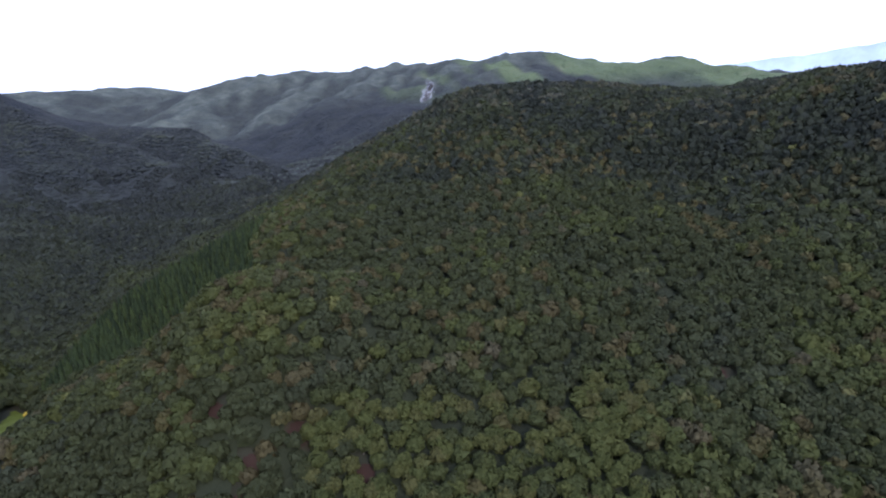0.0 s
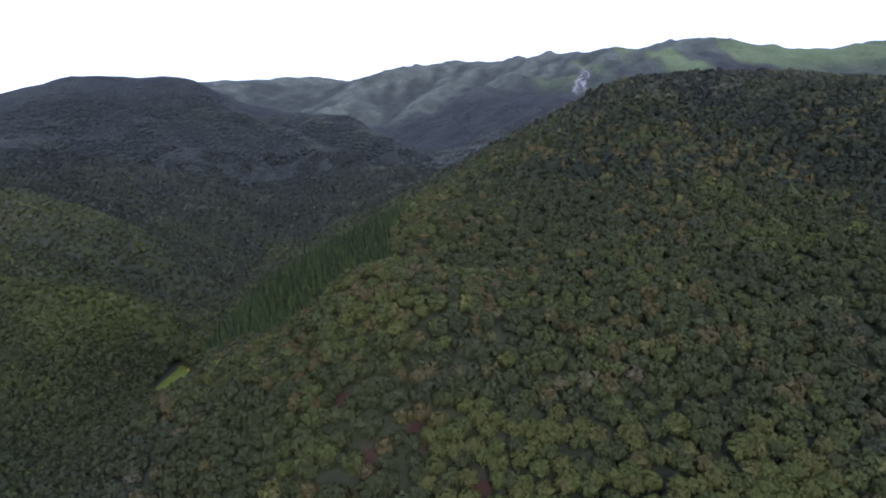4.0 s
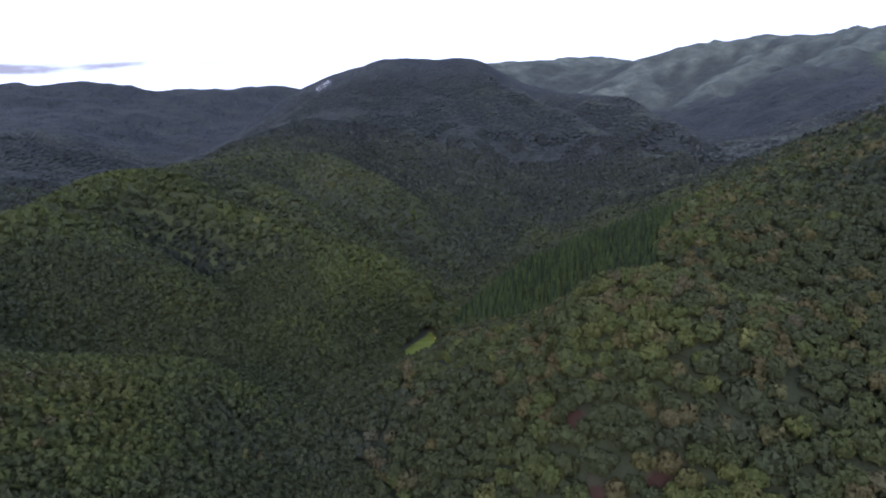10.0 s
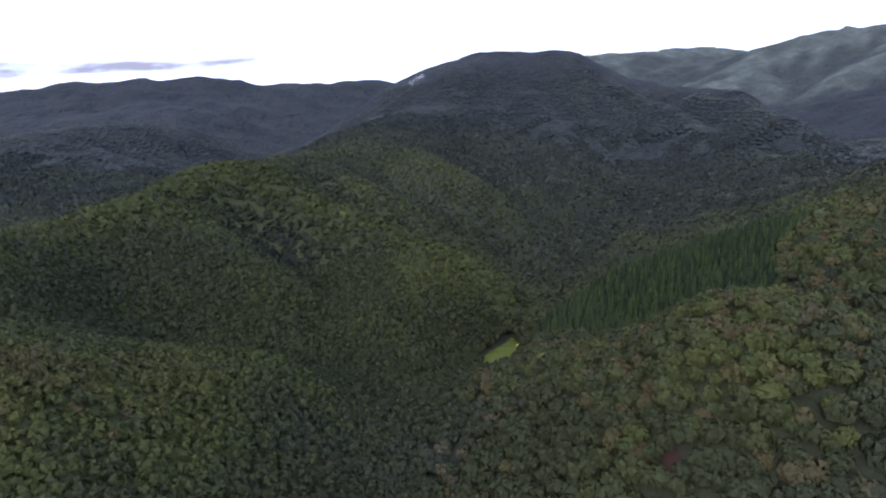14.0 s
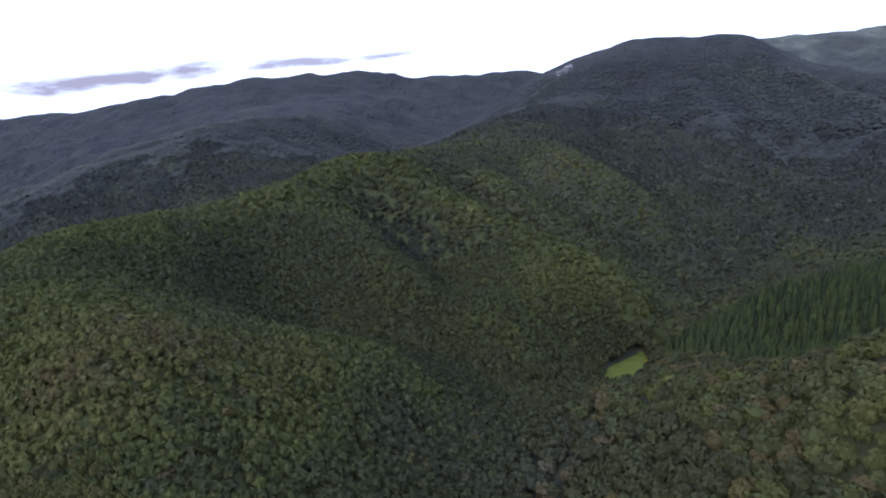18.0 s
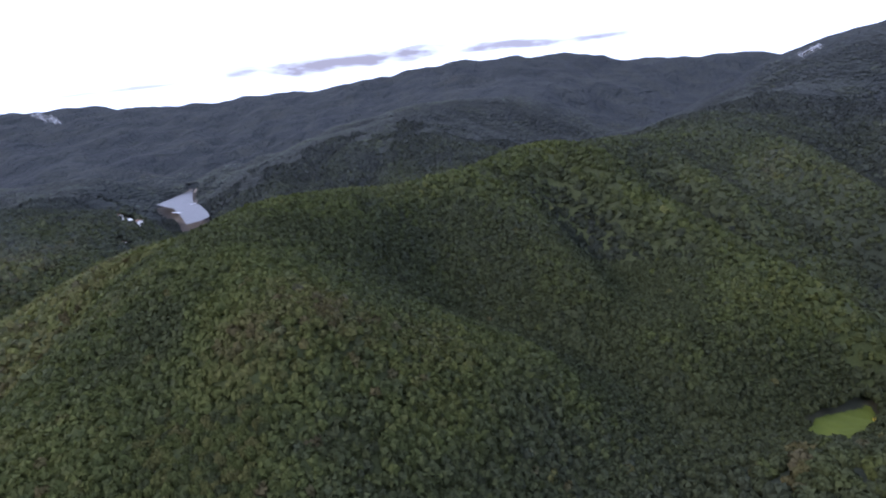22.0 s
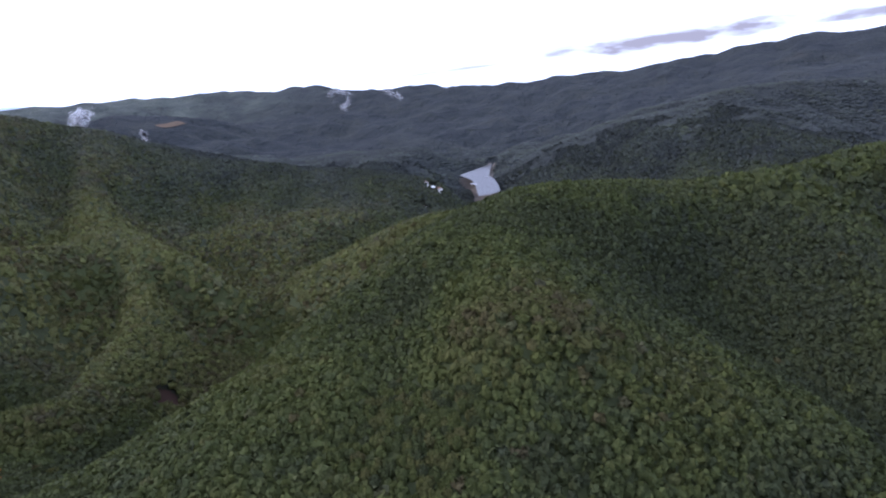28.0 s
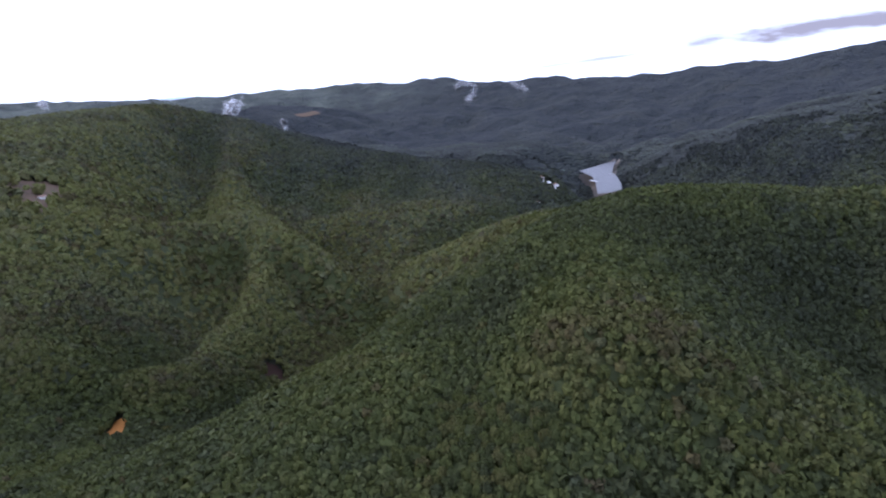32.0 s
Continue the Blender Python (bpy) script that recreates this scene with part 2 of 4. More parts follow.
LINES = {
    # ridges, spurs and streams: x, y and the height of the tree tops
    "crest_a": [(35, 575, 154), (78, 575, 153), (137, 584, 147), (190, 569, 142), (240, 550, 133), (283, 529, 130), (311, 466, 139), (327, 405, 136), (400, 290, 140), (470, 120, 150)],
    "spur_a": [(35, 575, 154), (-13, 524, 119), (-56, 491, 97), (-96, 454, 80), (-135, 422, 63), (-169, 388, 51), (-202, 324, 37), (-210, 280, 22)],
    "slope_a": [(-86, 330, 72), (-26, 317, 68), (41, 300, 68), (120, 300, 66), (190, 368, 76), (300, 300, 78)],
    "knoll": [(-50, 262, 59), (-84, 250, 75), (-110, 250, 71), (-137, 241, 45), (-171, 229, 28), (-184, 210, 24)],
    "knoll_front": [(-110, 250, 71), (-98, 200, 50), (-75, 170, 31)],
    "foot_a": [(-60, 178, 32), (1, 180, 26), (52, 170, 29), (94, 207, 35), (180, 210, 30), (300, 180, 40)],
    "foot_near": [(-110, 120, 5), (-40, 90, 0), (40, 80, 0), (160, 80, 5), (320, 40, 30)],
    "stream_b": [(-110, 120, 5), (-150, 140, 8), (-190, 165, 10), (-225, 195, 8), (-252, 248, -1), (-266, 300, -18), (-300, 362, -21), (-387, 426, -24), (-370, 560, -10), (-330, 700, 8), (-265, 830, 18), (-250, 960, 28), (-330, 1200, 24)],
    "stream_b_head": [(-330, 1200, 24), (-480, 1500, 20), (-620, 1850, 18), (-800, 2200, 18)],
    "gully_knoll": [(-180, 300, 19), (-130, 290, 39), (-70, 290, 56)],
    "ridge_c": [(-1019, 797, 163), (-892, 631, 114), (-762, 460, 97), (-638, 328, 88), (-530, 223, 92), (-450, 165, 102), (-412, 124, 98), (-366, 62, 96), (-316, 4, 103)],
    "west_c": [(-352, -30, 79), (-384, 5, 81), (-408, 55, 76), (-445, 105, 85)],
    "lobe_c_two": [(-405, 132, 89), (-345, 150, 70), (-293, 160, 56), (-262, 166, 37)],
    "lobe_c_one": [(-430, 205, 101), (-375, 222, 67), (-330, 232, 50), (-286, 242, 40), (-268, 240, 28)],
    "bowl_c": [(-360, 80, 78), (-312, 72, 55), (-284, 96, 34), (-266, 136, 25)],
    "ridge_f": [(-316, 4, 102), (-290, -4, 101), (-255, -8, 96), (-226, -6, 90), (-206, 12, 88), (-198, 36, 84), (-205, 52, 76), (-222, 70, 66), (-235, 94, 57), (-233, 122, 46), (-238, 148, 26), (-230, 178, 7)],
    "bowl_f": [(-268, 30, 82), (-285, 46, 75), (-292, 66, 58), (-280, 98, 44), (-262, 132, 30)],
    "face_f": [(-190, 12, 80), (-184, 44, 68), (-190, 79, 51), (-187, 122, 21)],
    "face_f_low": [(-190, -10, 68), (-158, 22, 61), (-130, 60, 38), (-110, 120, 5)],
    "edge_f": [(-60, -60, 50), (-107, -78, 49), (-115, -92, 45), (-144, -84, 48), (-162, -77, 52), (-190, -76, 53), (-212, -71, 60), (-230, -67, 68), (-249, -56, 78), (-270, -48, 84)],
    "drop_f": [(-128, -112, 28), (-156, -112, 25), (-190, -108, 23), (-225, -105, 26), (-262, -112, 27), (-300, -116, 32), (-330, -124, 34)],
    "flank_f": [(-240, -10, 95), (-205, -32, 70), (-165, -22, 66), (-130, -25, 58)],
    "edge_f_west": [(-316, 4, 104), (-324, -50, 85), (-342, -95, 64), (-385, -148, 50), (-376, -198, 28), (-364, -228, 12)],
    "west_f": [(-385, -148, 50), (-450, -168, 40), (-520, -182, 28), (-620, -190, 12), (-720, -205, 2)],
    "stream_d": [(-60, -140, 40), (-111, -140, 33), (-148, -140, 13), (-192, -172, -2), (-260, -192, -8), (-312, -210, -10), (-350, -258, -6), (-420, -250, 3), (-520, -230, 16), (-630, -215, 8), (-735, -240, -6)],
    "gully_f_west": [(-306, -150, 8), (-318, -175, -3)],
    "spur_g_one": [(-60, -220, 64), (-120, -193, 52), (-165, -170, 35)],
    "spur_g_four": [(-480, -560, 90), (-475, -440, 36), (-440, -300, 24), (-420, -260, 10)],
    "gully_g_two": [(-400, -500, 56), (-372, -380, 22), (-352, -290, 2)],
    "crest_g": [(-60, -420, 132), (-187, -480, 132), (-202, -600, 142), (-253, -691, 146), (-401, -693, 148), (-483, -687, 128), (-556, -691, 106), (-636, -684, 87), (-749, -642, 56), (-781, -537, 30)],
    "house_spur": [(-640, -330, 44), (-662, -268, 43), (-682, -248, 34)],
    "lake_bed": [(-745, -245, -14), (-840, -280, -16), (-930, -325, -16), (-1030, -345, -14)],
    "lake_bed_tail": [(-776, -262, -14), (-800, -235, -14), (-860, -255, -14)],
    "hill_k": [(-1350, 250, 130), (-1050, 60, 110), (-982, -8, 101), (-972, -86, 79), (-956, -162, 57), (-930, -225, 30)],
    "hill_k_east": [(-982, -8, 101), (-936, 114, 83), (-828, 189, 66), (-700, 180, 40)],
    "valley_k": [(-560, 60, 30), (-640, -60, 22), (-720, -150, 8), (-790, -195, 2)],
    "valley_k_head": [(-1371, 698, 60), (-1100, 480, 40), (-860, 330, 30), (-700, 200, 30), (-560, 60, 30)],
    "lake_left": [(-760, -420, 34), (-880, -430, 40), (-1000, -450, 34)],
    "slope_h": [(-1533, -1522, 60), (-1250, -1600, 60)],
    "ridge_p": [(-1150, 820, 176), (-1090, 870, 202), (-985, 965, 214), (-880, 1060, 216), (-830, 1110, 200), (-756, 1178, 138), (-631, 1170, 114), (-505, 1150, 106), (-428, 1100, 81), (-344, 971, 64), (-295, 880, 40)],
    "spur_p": [(-930, 1010, 205), (-780, 860, 130), (-640, 760, 80), (-500, 680, 40), (-400, 640, 0)],
    "spur_p_two": [(-850, 1090, 205), (-640, 1000, 110), (-500, 900, 60), (-400, 800, 20)],
    "ridge_q": [(-1850, 1250, 182), (-1780, 1050, 178), (-1850, 780, 186), (-1890, 640, 215), (-1960, 400, 222), (-2080, 250, 224), (-2250, 60, 207), (-2380, -150, 172), (-2500, -430, 138), (-2450, -640, 146)],
    "spur_q": [(-1960, 400, 222), (-1500, 420, 140), (-1150, 330, 90)],
    "spur_q_two": [(-2250, 60, 207), (-1800, 0, 150), (-1500, -60, 100), (-1250, -230, 40)],
    "ridge_h": [(-2450, -640, 146), (-2400, -900, 130), (-2350, -1180, 165), (-2200, -1400, 148), (-2080, -1640, 190), (-1900, -1950, 185), (-1500, -2150, 175), (-1000, -2300, 170), (-300, -2400, 190)],
    "spur_h": [(-2080, -1640, 190), (-1700, -1250, 100), (-1400, -900, 60), (-1150, -600, 25)],
    "hill_h": [(-800, -1350, 120), (-914, -1269, 125), (-1059, -1292, 116), (-1160, -1213, 91), (-1209, -1102, 50)],
    "valley_h": [(-1050, -345, 2), (-1130, -480, 10), (-1150, -700, 20), (-1000, -900, 30), (-700, -1000, 60)],
    "ridge_r": [(-2600, 2900, 270), (-2398, 3202, 281), (-1934, 3501, 290), (-1500, 3600, 236), (-1380, 3420, 255), (-1150, 3450, 285), (-679, 3433, 290), (-400, 3150, 272), (-335, 3030, 280), (-110, 2980, 292), (100, 2598, 270), (480, 2453, 256), (640, 2400, 236), (792, 2371, 191), (1062, 2482, 215), (1371, 2091, 108)],
    "spur_r": [(-860, 3000, 264), (-1020, 2960, 252), (-1171, 2903, 231), (-1220, 2700, 160), (-1210, 2480, 95), (-1150, 2250, 50)],
    "spur_r_two": [(-560, 3300, 284), (-612, 3070, 252), (-635, 2705, 193), (-704, 2380, 89), (-760, 2110, 22)],
    "gully_r_three": [(-650, 2020, 25), (-560, 2250, 55), (-480, 2550, 110), (-440, 2850, 185)],
    "gully_r": [(-800, 2190, 18), (-850, 2450, 45), (-830, 2700, 100), (-780, 2900, 185)],
    "gully_r_two": [(-1245, 2250, 40), (-1480, 2700, 70), (-1560, 3100, 130), (-1520, 3450, 215)],
    "rib_r": [(-1000, 2900, 215), (-1020, 2700, 140), (-960, 2450, 75)],
    "spur_r_three": [(-355, 2950, 264), (-304, 2311, 163), (-404, 2040, 112), (-525, 1900, 46)],
    "spur_r_four": [(300, 1500, 130), (100, 1380, 112), (-61, 1329, 104), (-162, 1421, 97), (-315, 1600, 92), (-434, 1645, 60), (-480, 1580, 32)],
    "gully_r_four": [(-560, 1820, 24), (-380, 1830, 56), (-200, 1850, 82), (0, 1900, 105)],
    "rib_r_two": [(-110, 2980, 292), (-90, 2450, 195), (-130, 2080, 125)],
    "gully_a_back": [(-230, 1060, 40), (-120, 1120, 62), (40, 1150, 75)],
    "behind_a": [(60, 800, 120), (250, 1000, 60), (500, 1400, 80), (900, 1700, 60)],
    "valley_pq": [(-1371, 698, 50), (-1500, 1200, 80), (-1500, 2000, 60), (-1426, 3000, 60)],
    "beyond_r": [(-3300, 2700, 60), (-2900, 3600, 60), (-2000, 4150, 60), (-1000, 4200, 60), (-200, 4000, 60), (500, 3300, 60), (1100, 3200, 60), (1800, 2500, 60)],
    "beyond_q": [(-3300, 2700, 60), (-2700, 1800, 50), (-2600, 1100, 50), (-2700, 600, 60), (-2900, 200, 60), (-3100, -300, 50), (-3050, -900, 50), (-3000, -1500, 60), (-2700, -2200, 60), (-2000, -2750, 60), (-1000, -3000, 60), (0, -3000, 60)],
    "rim": [(4200, 0, 60), (4000, -2500, 60), (2500, -4100, 60), (0, -4200, 60), (-2500, -4100, 60), (-4100, -2500, 60), (-4200, 0, 60), (-4100, 2500, 60), (-2500, 4200, 60), (2500, 4200, 60), (4100, 2500, 60), (4200, 0, 60)],
    "back_one": [(500, -300, 60), (900, -900, 120), (1500, -1800, 200)],
    "back_two": [(800, 300, 100), (1500, 500, 150), (3000, 400, 220)],
    "back_three": [(300, -900, 80), (600, -2500, 200)],
    "back_four": [(1500, 1800, 110), (2800, 2400, 200)],
    "g_rib_one": [(-257, -355, 64), (-205, -292, 58), (-172, -258, 52), (-145, -232, 48), (-118, -212, 47), (-90, -195, 46)],
    "g_cut_one": [(-262, -300, 20), (-232, -262, 5), (-202, -232, 3), (-175, -212, 3), (-146, -190, 8), (-125, -178, 18)],
    "g_rib_two": [(-300, -330, 58), (-262, -258, 43), (-232, -232, 36), (-212, -215, 32), (-190, -203, 31), (-160, -178, 28)],
    "g_cut_two": [(-278, -265, 16), (-270, -228, 0), (-268, -200, -4)],
    "g_rib_three": [(-300, -350, 60), (-302, -300, 51), (-300, -269, 45), (-308, -245, 33), (-320, -226, 19), (-332, -210, 6)],
    "g_cut_three": [(-390, -360, 5), (-372, -300, -8), (-350, -245, -8)],
    "g_cut_high": [(-407, -617, 103), (-354, -531, 62), (-290, -427, 44), (-254, -375, 27)],
    "g_rib_high": [(-365, -663, 147), (-306, -550, 121), (-238, -430, 92), (-180, -306, 80)],
    "g_rib_mid": [(-470, -640, 130), (-415, -548, 94), (-331, -443, 69), (-272, -358, 52)],
    "g_rib_far": [(-560, -642, 104), (-577, -535, 77), (-558, -408, 50), (-516, -299, 30)],
    "g_rib_step": [(-411, -389, 26), (-432, -355, 30), (-467, -288, 32), (-501, -263, 30)],
    "c_rib_one": [(-413, 204, 97), (-379, 221, 76), (-347, 239, 63), (-328, 261, 51), (-311, 283, 37), (-297, 302, 25), (-286, 314, 11)],
    "c_cut_one": [(-498, 290, 51), (-435, 296, 33), (-397, 314, 22), (-363, 336, 5), (-335, 345, -4)],
    "c_rib_two": [(-550, 277, 88), (-514, 310, 74), (-454, 317, 63), (-421, 322, 52)],
    "c_cut_two": [(-540, 345, 64), (-470, 352, 42), (-420, 352, 24), (-385, 365, 6)],
    "c_rib_three": [(-672, 420, 98), (-529, 413, 82), (-458, 426, 60), (-415, 445, 31)],
    "c_cut_three": [(-565, 490, 53), (-500, 478, 38), (-450, 480, 16), (-415, 500, -2)],
    "c_cut_front": [(-405, 168, 74), (-364, 178, 46), (-306, 178, 36), (-275, 162, 27), (-250, 165, 18)],
    "p_rib_low": [(-746, 551, 105), (-697, 609, 100), (-651, 653, 90), (-563, 647, 67), (-504, 649, 50), (-466, 668, 35)],
    "p_cut_low": [(-692, 689, 74), (-603, 688, 46), (-525, 682, 25), (-483, 688, 16)],
    "p_rib_one": [(-813, 1059, 198), (-685, 1022, 143), (-568, 993, 106), (-431, 899, 65), (-300, 835, 30)],
    "p_cut_one": [(-741, 1110, 133), (-595, 1068, 88), (-441, 948, 43), (-336, 870, 20)],
    "p_rib_two": [(-549, 1080, 117), (-463, 1085, 104), (-356, 988, 78), (-302, 933, 55)],
    "p_cut_two": [(-520, 1120, 84), (-430, 1110, 62), (-343, 1050, 36)],
    "p_rib_three": [(-617, 656, 80), (-532, 665, 58), (-471, 681, 39), (-412, 700, 23), (-331, 677, 14)],
    "p_cut_three": [(-625, 699, 60), (-547, 712, 36), (-483, 729, 17), (-401, 749, 2)],
    "bulge_a": [(30, 224, 50)],
    "bulge_b": [(-151, 192, 22)],
    "bulge_c": [(-256, 192, 34)],
    "bulge_d": [(-237, 128, 34)],
    "bulge_e": [(-230, 122, 46)],
    "bulge_f": [(-228, 178, 7)],
    "bulge_g": [(-323, 36, 98)],
}


def sample_lines(lines):
    """Points along every line, closer together near the walk than far off."""
    out = []
    for pts in lines.values():
        for (ax, ay, az), (bx, by, bz) in zip(pts, pts[1:]):
            mid = math.hypot((ax + bx) / 2 + 40, (ay + by) / 2 - 60)
            k = max(1, int(math.hypot(bx - ax, by - ay) / max(18.0, mid * 0.045)))
            out += [(ax + (bx - ax) * i / k, ay + (by - ay) * i / k, az + (bz - az) * i / k) for i in range(k)]
        out.append(pts[-1])
    return np.array(sorted(set(out)), float)


def grid_axis(n, reach, centre, bend):
    return centre + reach * np.sinh(bend * np.linspace(-1, 1, n)) / math.sinh(bend)


# a taut sheet over the ridges and streams, on a grid that is finest near the walk
KNOTS = sample_lines(LINES)
SOFT = 7.0
apart = np.sqrt((KNOTS[:, None, 0] - KNOTS[None, :, 0]) ** 2 + (KNOTS[:, None, 1] - KNOTS[None, :, 1]) ** 2 + SOFT ** 2)
mean_z = KNOTS[:, 2].mean()
pull = np.linalg.solve(apart - np.eye(len(KNOTS)) * 4.0, KNOTS[:, 2] - mean_z)
SX, SY = grid_axis(420, 4300, -120, 2.9), grid_axis(420, 4300, 60, 2.9)
sx, sy = np.meshgrid(SX, SY)
sheet = np.full(sx.shape, mean_z)
for (kx, ky, kz), p in zip(KNOTS, pull):
    sheet += p * np.sqrt((sx - kx) ** 2 + (sy - ky) ** 2 + SOFT ** 2)


def line_height(px, py):
    """Height of the tree tops over any point of the plan."""
    px, py = np.clip(px, SX[0], SX[-1]), np.clip(py, SY[0], SY[-1])
    i, j = np.clip(np.searchsorted(SX, px) - 1, 0, 418), np.clip(np.searchsorted(SY, py) - 1, 0, 418)
    u, v = (px - SX[i]) / (SX[i + 1] - SX[i]), (py - SY[j]) / (SY[j + 1] - SY[j])
    return (sheet[j, i] * (1 - u) + sheet[j, i + 1] * u) * (1 - v) + (sheet[j + 1, i] * (1 - u) + sheet[j + 1, i + 1] * u) * v


# rain-cut gullies: the flow is gathered downhill over the sheet and cuts it, with straight sides; the drawn lines keep their height
dist_k = np.full(sx.shape, 1e9)
for kx, ky, kz in KNOTS:
    dist_k = np.minimum(dist_k, (sx - kx) ** 2 + (sy - ky) ** 2)
dist_k = np.sqrt(dist_k)
rough = sheet + np.random.RandomState(5).rand(*sheet.shape) * 1.2 + 6 * np.sin(sx / 31 + 2.2 * np.sin(sy / 47)) * np.sin(sy / 37 + 1.7 * np.sin(sx / 53))
cell_w = np.gradient(SX)
gather = np.outer(cell_w, cell_w)
NS = 420
flat, low, best = rough.ravel(), np.full(NS * NS, -1), np.zeros(NS * NS)
inner = np.zeros((NS, NS), bool)
inner[1:-1, 1:-1] = True
own = np.arange(NS * NS).reshape(NS, NS)[1:-1, 1:-1]
for dj in (-1, 0, 1):
    for di in (-1, 0, 1):
        if dj or di:
            other = own + dj * NS + di
            run = np.hypot(sx.ravel()[own] - sx.ravel()[other], sy.ravel()[own] - sy.ravel()[other])
            fall = (flat[own] - flat[other]) / run
            better = fall > best[own]
            low[own[better]], best[own[better]] = other[better], fall[better]
flow = gather.ravel().tolist()
low_list = low.tolist()
for c in np.argsort(-flat).tolist():
    if low_list[c] >= 0:
        flow[low_list[c]] += flow[c]
flow = np.array(flow).reshape(NS, NS)
off = np.hypot(sx + 35, sy - 50)
scale_far = 1 + 1.6 * np.clip((off - 700) / 2000, 0, 1)
gully = np.where(flow > 1600 * scale_far ** 2, 5.6 * (flow / (1600 * scale_far ** 2)) ** 0.24, 0.0)
gully = np.minimum(gully, 12) * scale_far * np.clip((dist_k - 2) / 15, 0, 1)
for _ in range(14):
    wider = gully.copy()
    for dj, di in ((0, 1), (1, 0), (0, -1), (-1, 0), (1, 1), (1, -1), (-1, 1), (-1, -1)):
        run = np.hypot(cell_w[None, :] * di, cell_w[:, None] * dj)
        wider = np.maximum(wider, np.roll(gully, (dj, di), (0, 1)) - 0.38 * run)
    gully = wider
for _ in range(2):
    gully = (gully * 2 + np.roll(gully, 1, 0) + np.roll(gully, -1, 0) + np.roll(gully, 1, 1) + np.roll(gully, -1, 1)) / 6
raised = gully[off < 900].mean() * 0.6
sheet += np.where(off < 3300, raised * scale_far - gully, 0.0) * (0.3 + 0.7 * np.clip((off - 350) / 500, 0, 1)) * np.clip(off / 120, 0, 1) * np.clip(dist_k / 15, 0, 1)


def gully_depth(px, py):
    """How deep the rain has cut at a point of the plan."""
    i, j = np.clip(np.searchsorted(SX, px) - 1, 0, 418), np.clip(np.searchsorted(SY, py) - 1, 0, 418)
    return gully[j, i]


# ---------------- ground ----------------
def fbm(px, py, scale, seed, octaves=4):
    """Smooth noise on a plan, about -1 to 1."""
    rs, total, amp, norm = np.random.RandomState(seed), np.zeros_like(px), 1.0, 0.0
    table = rs.rand(256, 256) * 2 - 1
    for o in range(octaves):
        u, v = px / scale + 37.7 * o + 500, py / scale + 11.3 * o + 500
        i, j = np.floor(u).astype(int), np.floor(v).astype(int)
        fu, fv = u - i, v - j
        fu, fv = fu * fu * (3 - 2 * fu), fv * fv * (3 - 2 * fv)
        a, b = table[i % 256, j % 256], table[(i + 1) % 256, j % 256]
        c, d = table[i % 256, (j + 1) % 256], table[(i + 1) % 256, (j + 1) % 256]
        total += amp * ((a * (1 - fu) + b * fu) * (1 - fv) + (c * (1 - fu) + d * fu) * fv)
        norm, scale, amp = norm + amp, scale / 2.0, amp * 0.5
    return total / norm


CANOPY = 6.5


def land(px, py):
    """Height of the bare ground."""
    far = np.clip((np.hypot(px + 60, py - 60) - 250) / 1500, 0.0, 1.0)
    return line_height(px, py) - CANOPY + fbm(px, py, 90.0, 3) * (2.0 + 10 * far) + fbm(px, py, 420.0, 4) * 14 * far + (0.35 - np.abs(fbm(px, py, 210.0, 6, 3))) * 34 * far * np.clip((1700 - np.abs(np.hypot(px, py) - 1500)) / 700, 0.55, 1) + (0.3 - np.abs(fbm(px * 1.25, py * 0.8, 150.0, 16, 2))) * 36 * np.clip((py - 1900) / 400, 0, 1)


LAKE = [(-929, -348), (-985, -345), (-1030, -344), (-1073, -345), (-990, -316), (-918, -288), (-900, -272), (-841, -241), (-802, -224), (-776, -229), (-762, -240), (-782, -250), (-830, -274), (-885, -305)]
MEADOW = [(-222, 230), (-233, 238), (-247, 254), (-257, 276), (-265, 295), (-256, 292), (-243, 278), (-230, 264), (-218, 246), (-208, 229)]
CONIFERS = [(-128, 350), (-104, 305), (-142, 292), (-182, 272), (-222, 268), (-258, 300), (-232, 335), (-196, 372), (-158, 415), (-128, 425)]
CLEARING = [(-112, -144), (-117, -154), (-127, -166), (-124, -156), (-119, -145)]
FELLED = [(-142, -331), (-156, -328), (-178, -357), (-185, -380), (-176, -393), (-157, -392), (-146, -362)]
SOIL = [(-60, 181, 1.7), (-75, 169, 1.7), (-76, 158, 1.4), (-34, 168, 1.3), (-50, 284, 1.6), (-213, -182, 4.0), (93, 214, 1.8), (112, 205, 1.4), (-93, 187, 1.2)]


def inside(px, py, poly, grow=0.0):
    """Which points lie in the outline, or within grow metres of it."""
    res, near = np.zeros(px.shape, bool), np.full(px.shape, 1e9)
    for (ax, ay), (bx, by) in zip(poly, poly[1:] + poly[:1]):
        cross = ((ay > py) != (by > py)) & (px < (bx - ax) * (py - ay) / (by - ay + 1e-9) + ax)
        res ^= cross
        s = np.clip(((px - ax) * (bx - ax) + (py - ay) * (by - ay)) / ((bx - ax) ** 2 + (by - ay) ** 2), 0, 1)
        near = np.minimum(near, np.hypot(px - ax - s * (bx - ax), py - ay - s * (by - ay)))
    return res | (near < grow) if grow >= 0 else res & (near > -grow)


def away(px, py):
    """Distance on the plan from the middle of the walk."""
    return np.hypot(px + 35, py - 50)


def raised_floor(px, py):
    """How far the ground sheet stands up into the far wood."""
    lift = np.clip((away(px, py) - 900) / 90, 0, 1)
    more = np.clip((away(px, py) - 1150) / 120, 0, 1)
    return (CANOPY - 2.4) * lift * lift * (3 - 2 * lift) + 2.4 * more


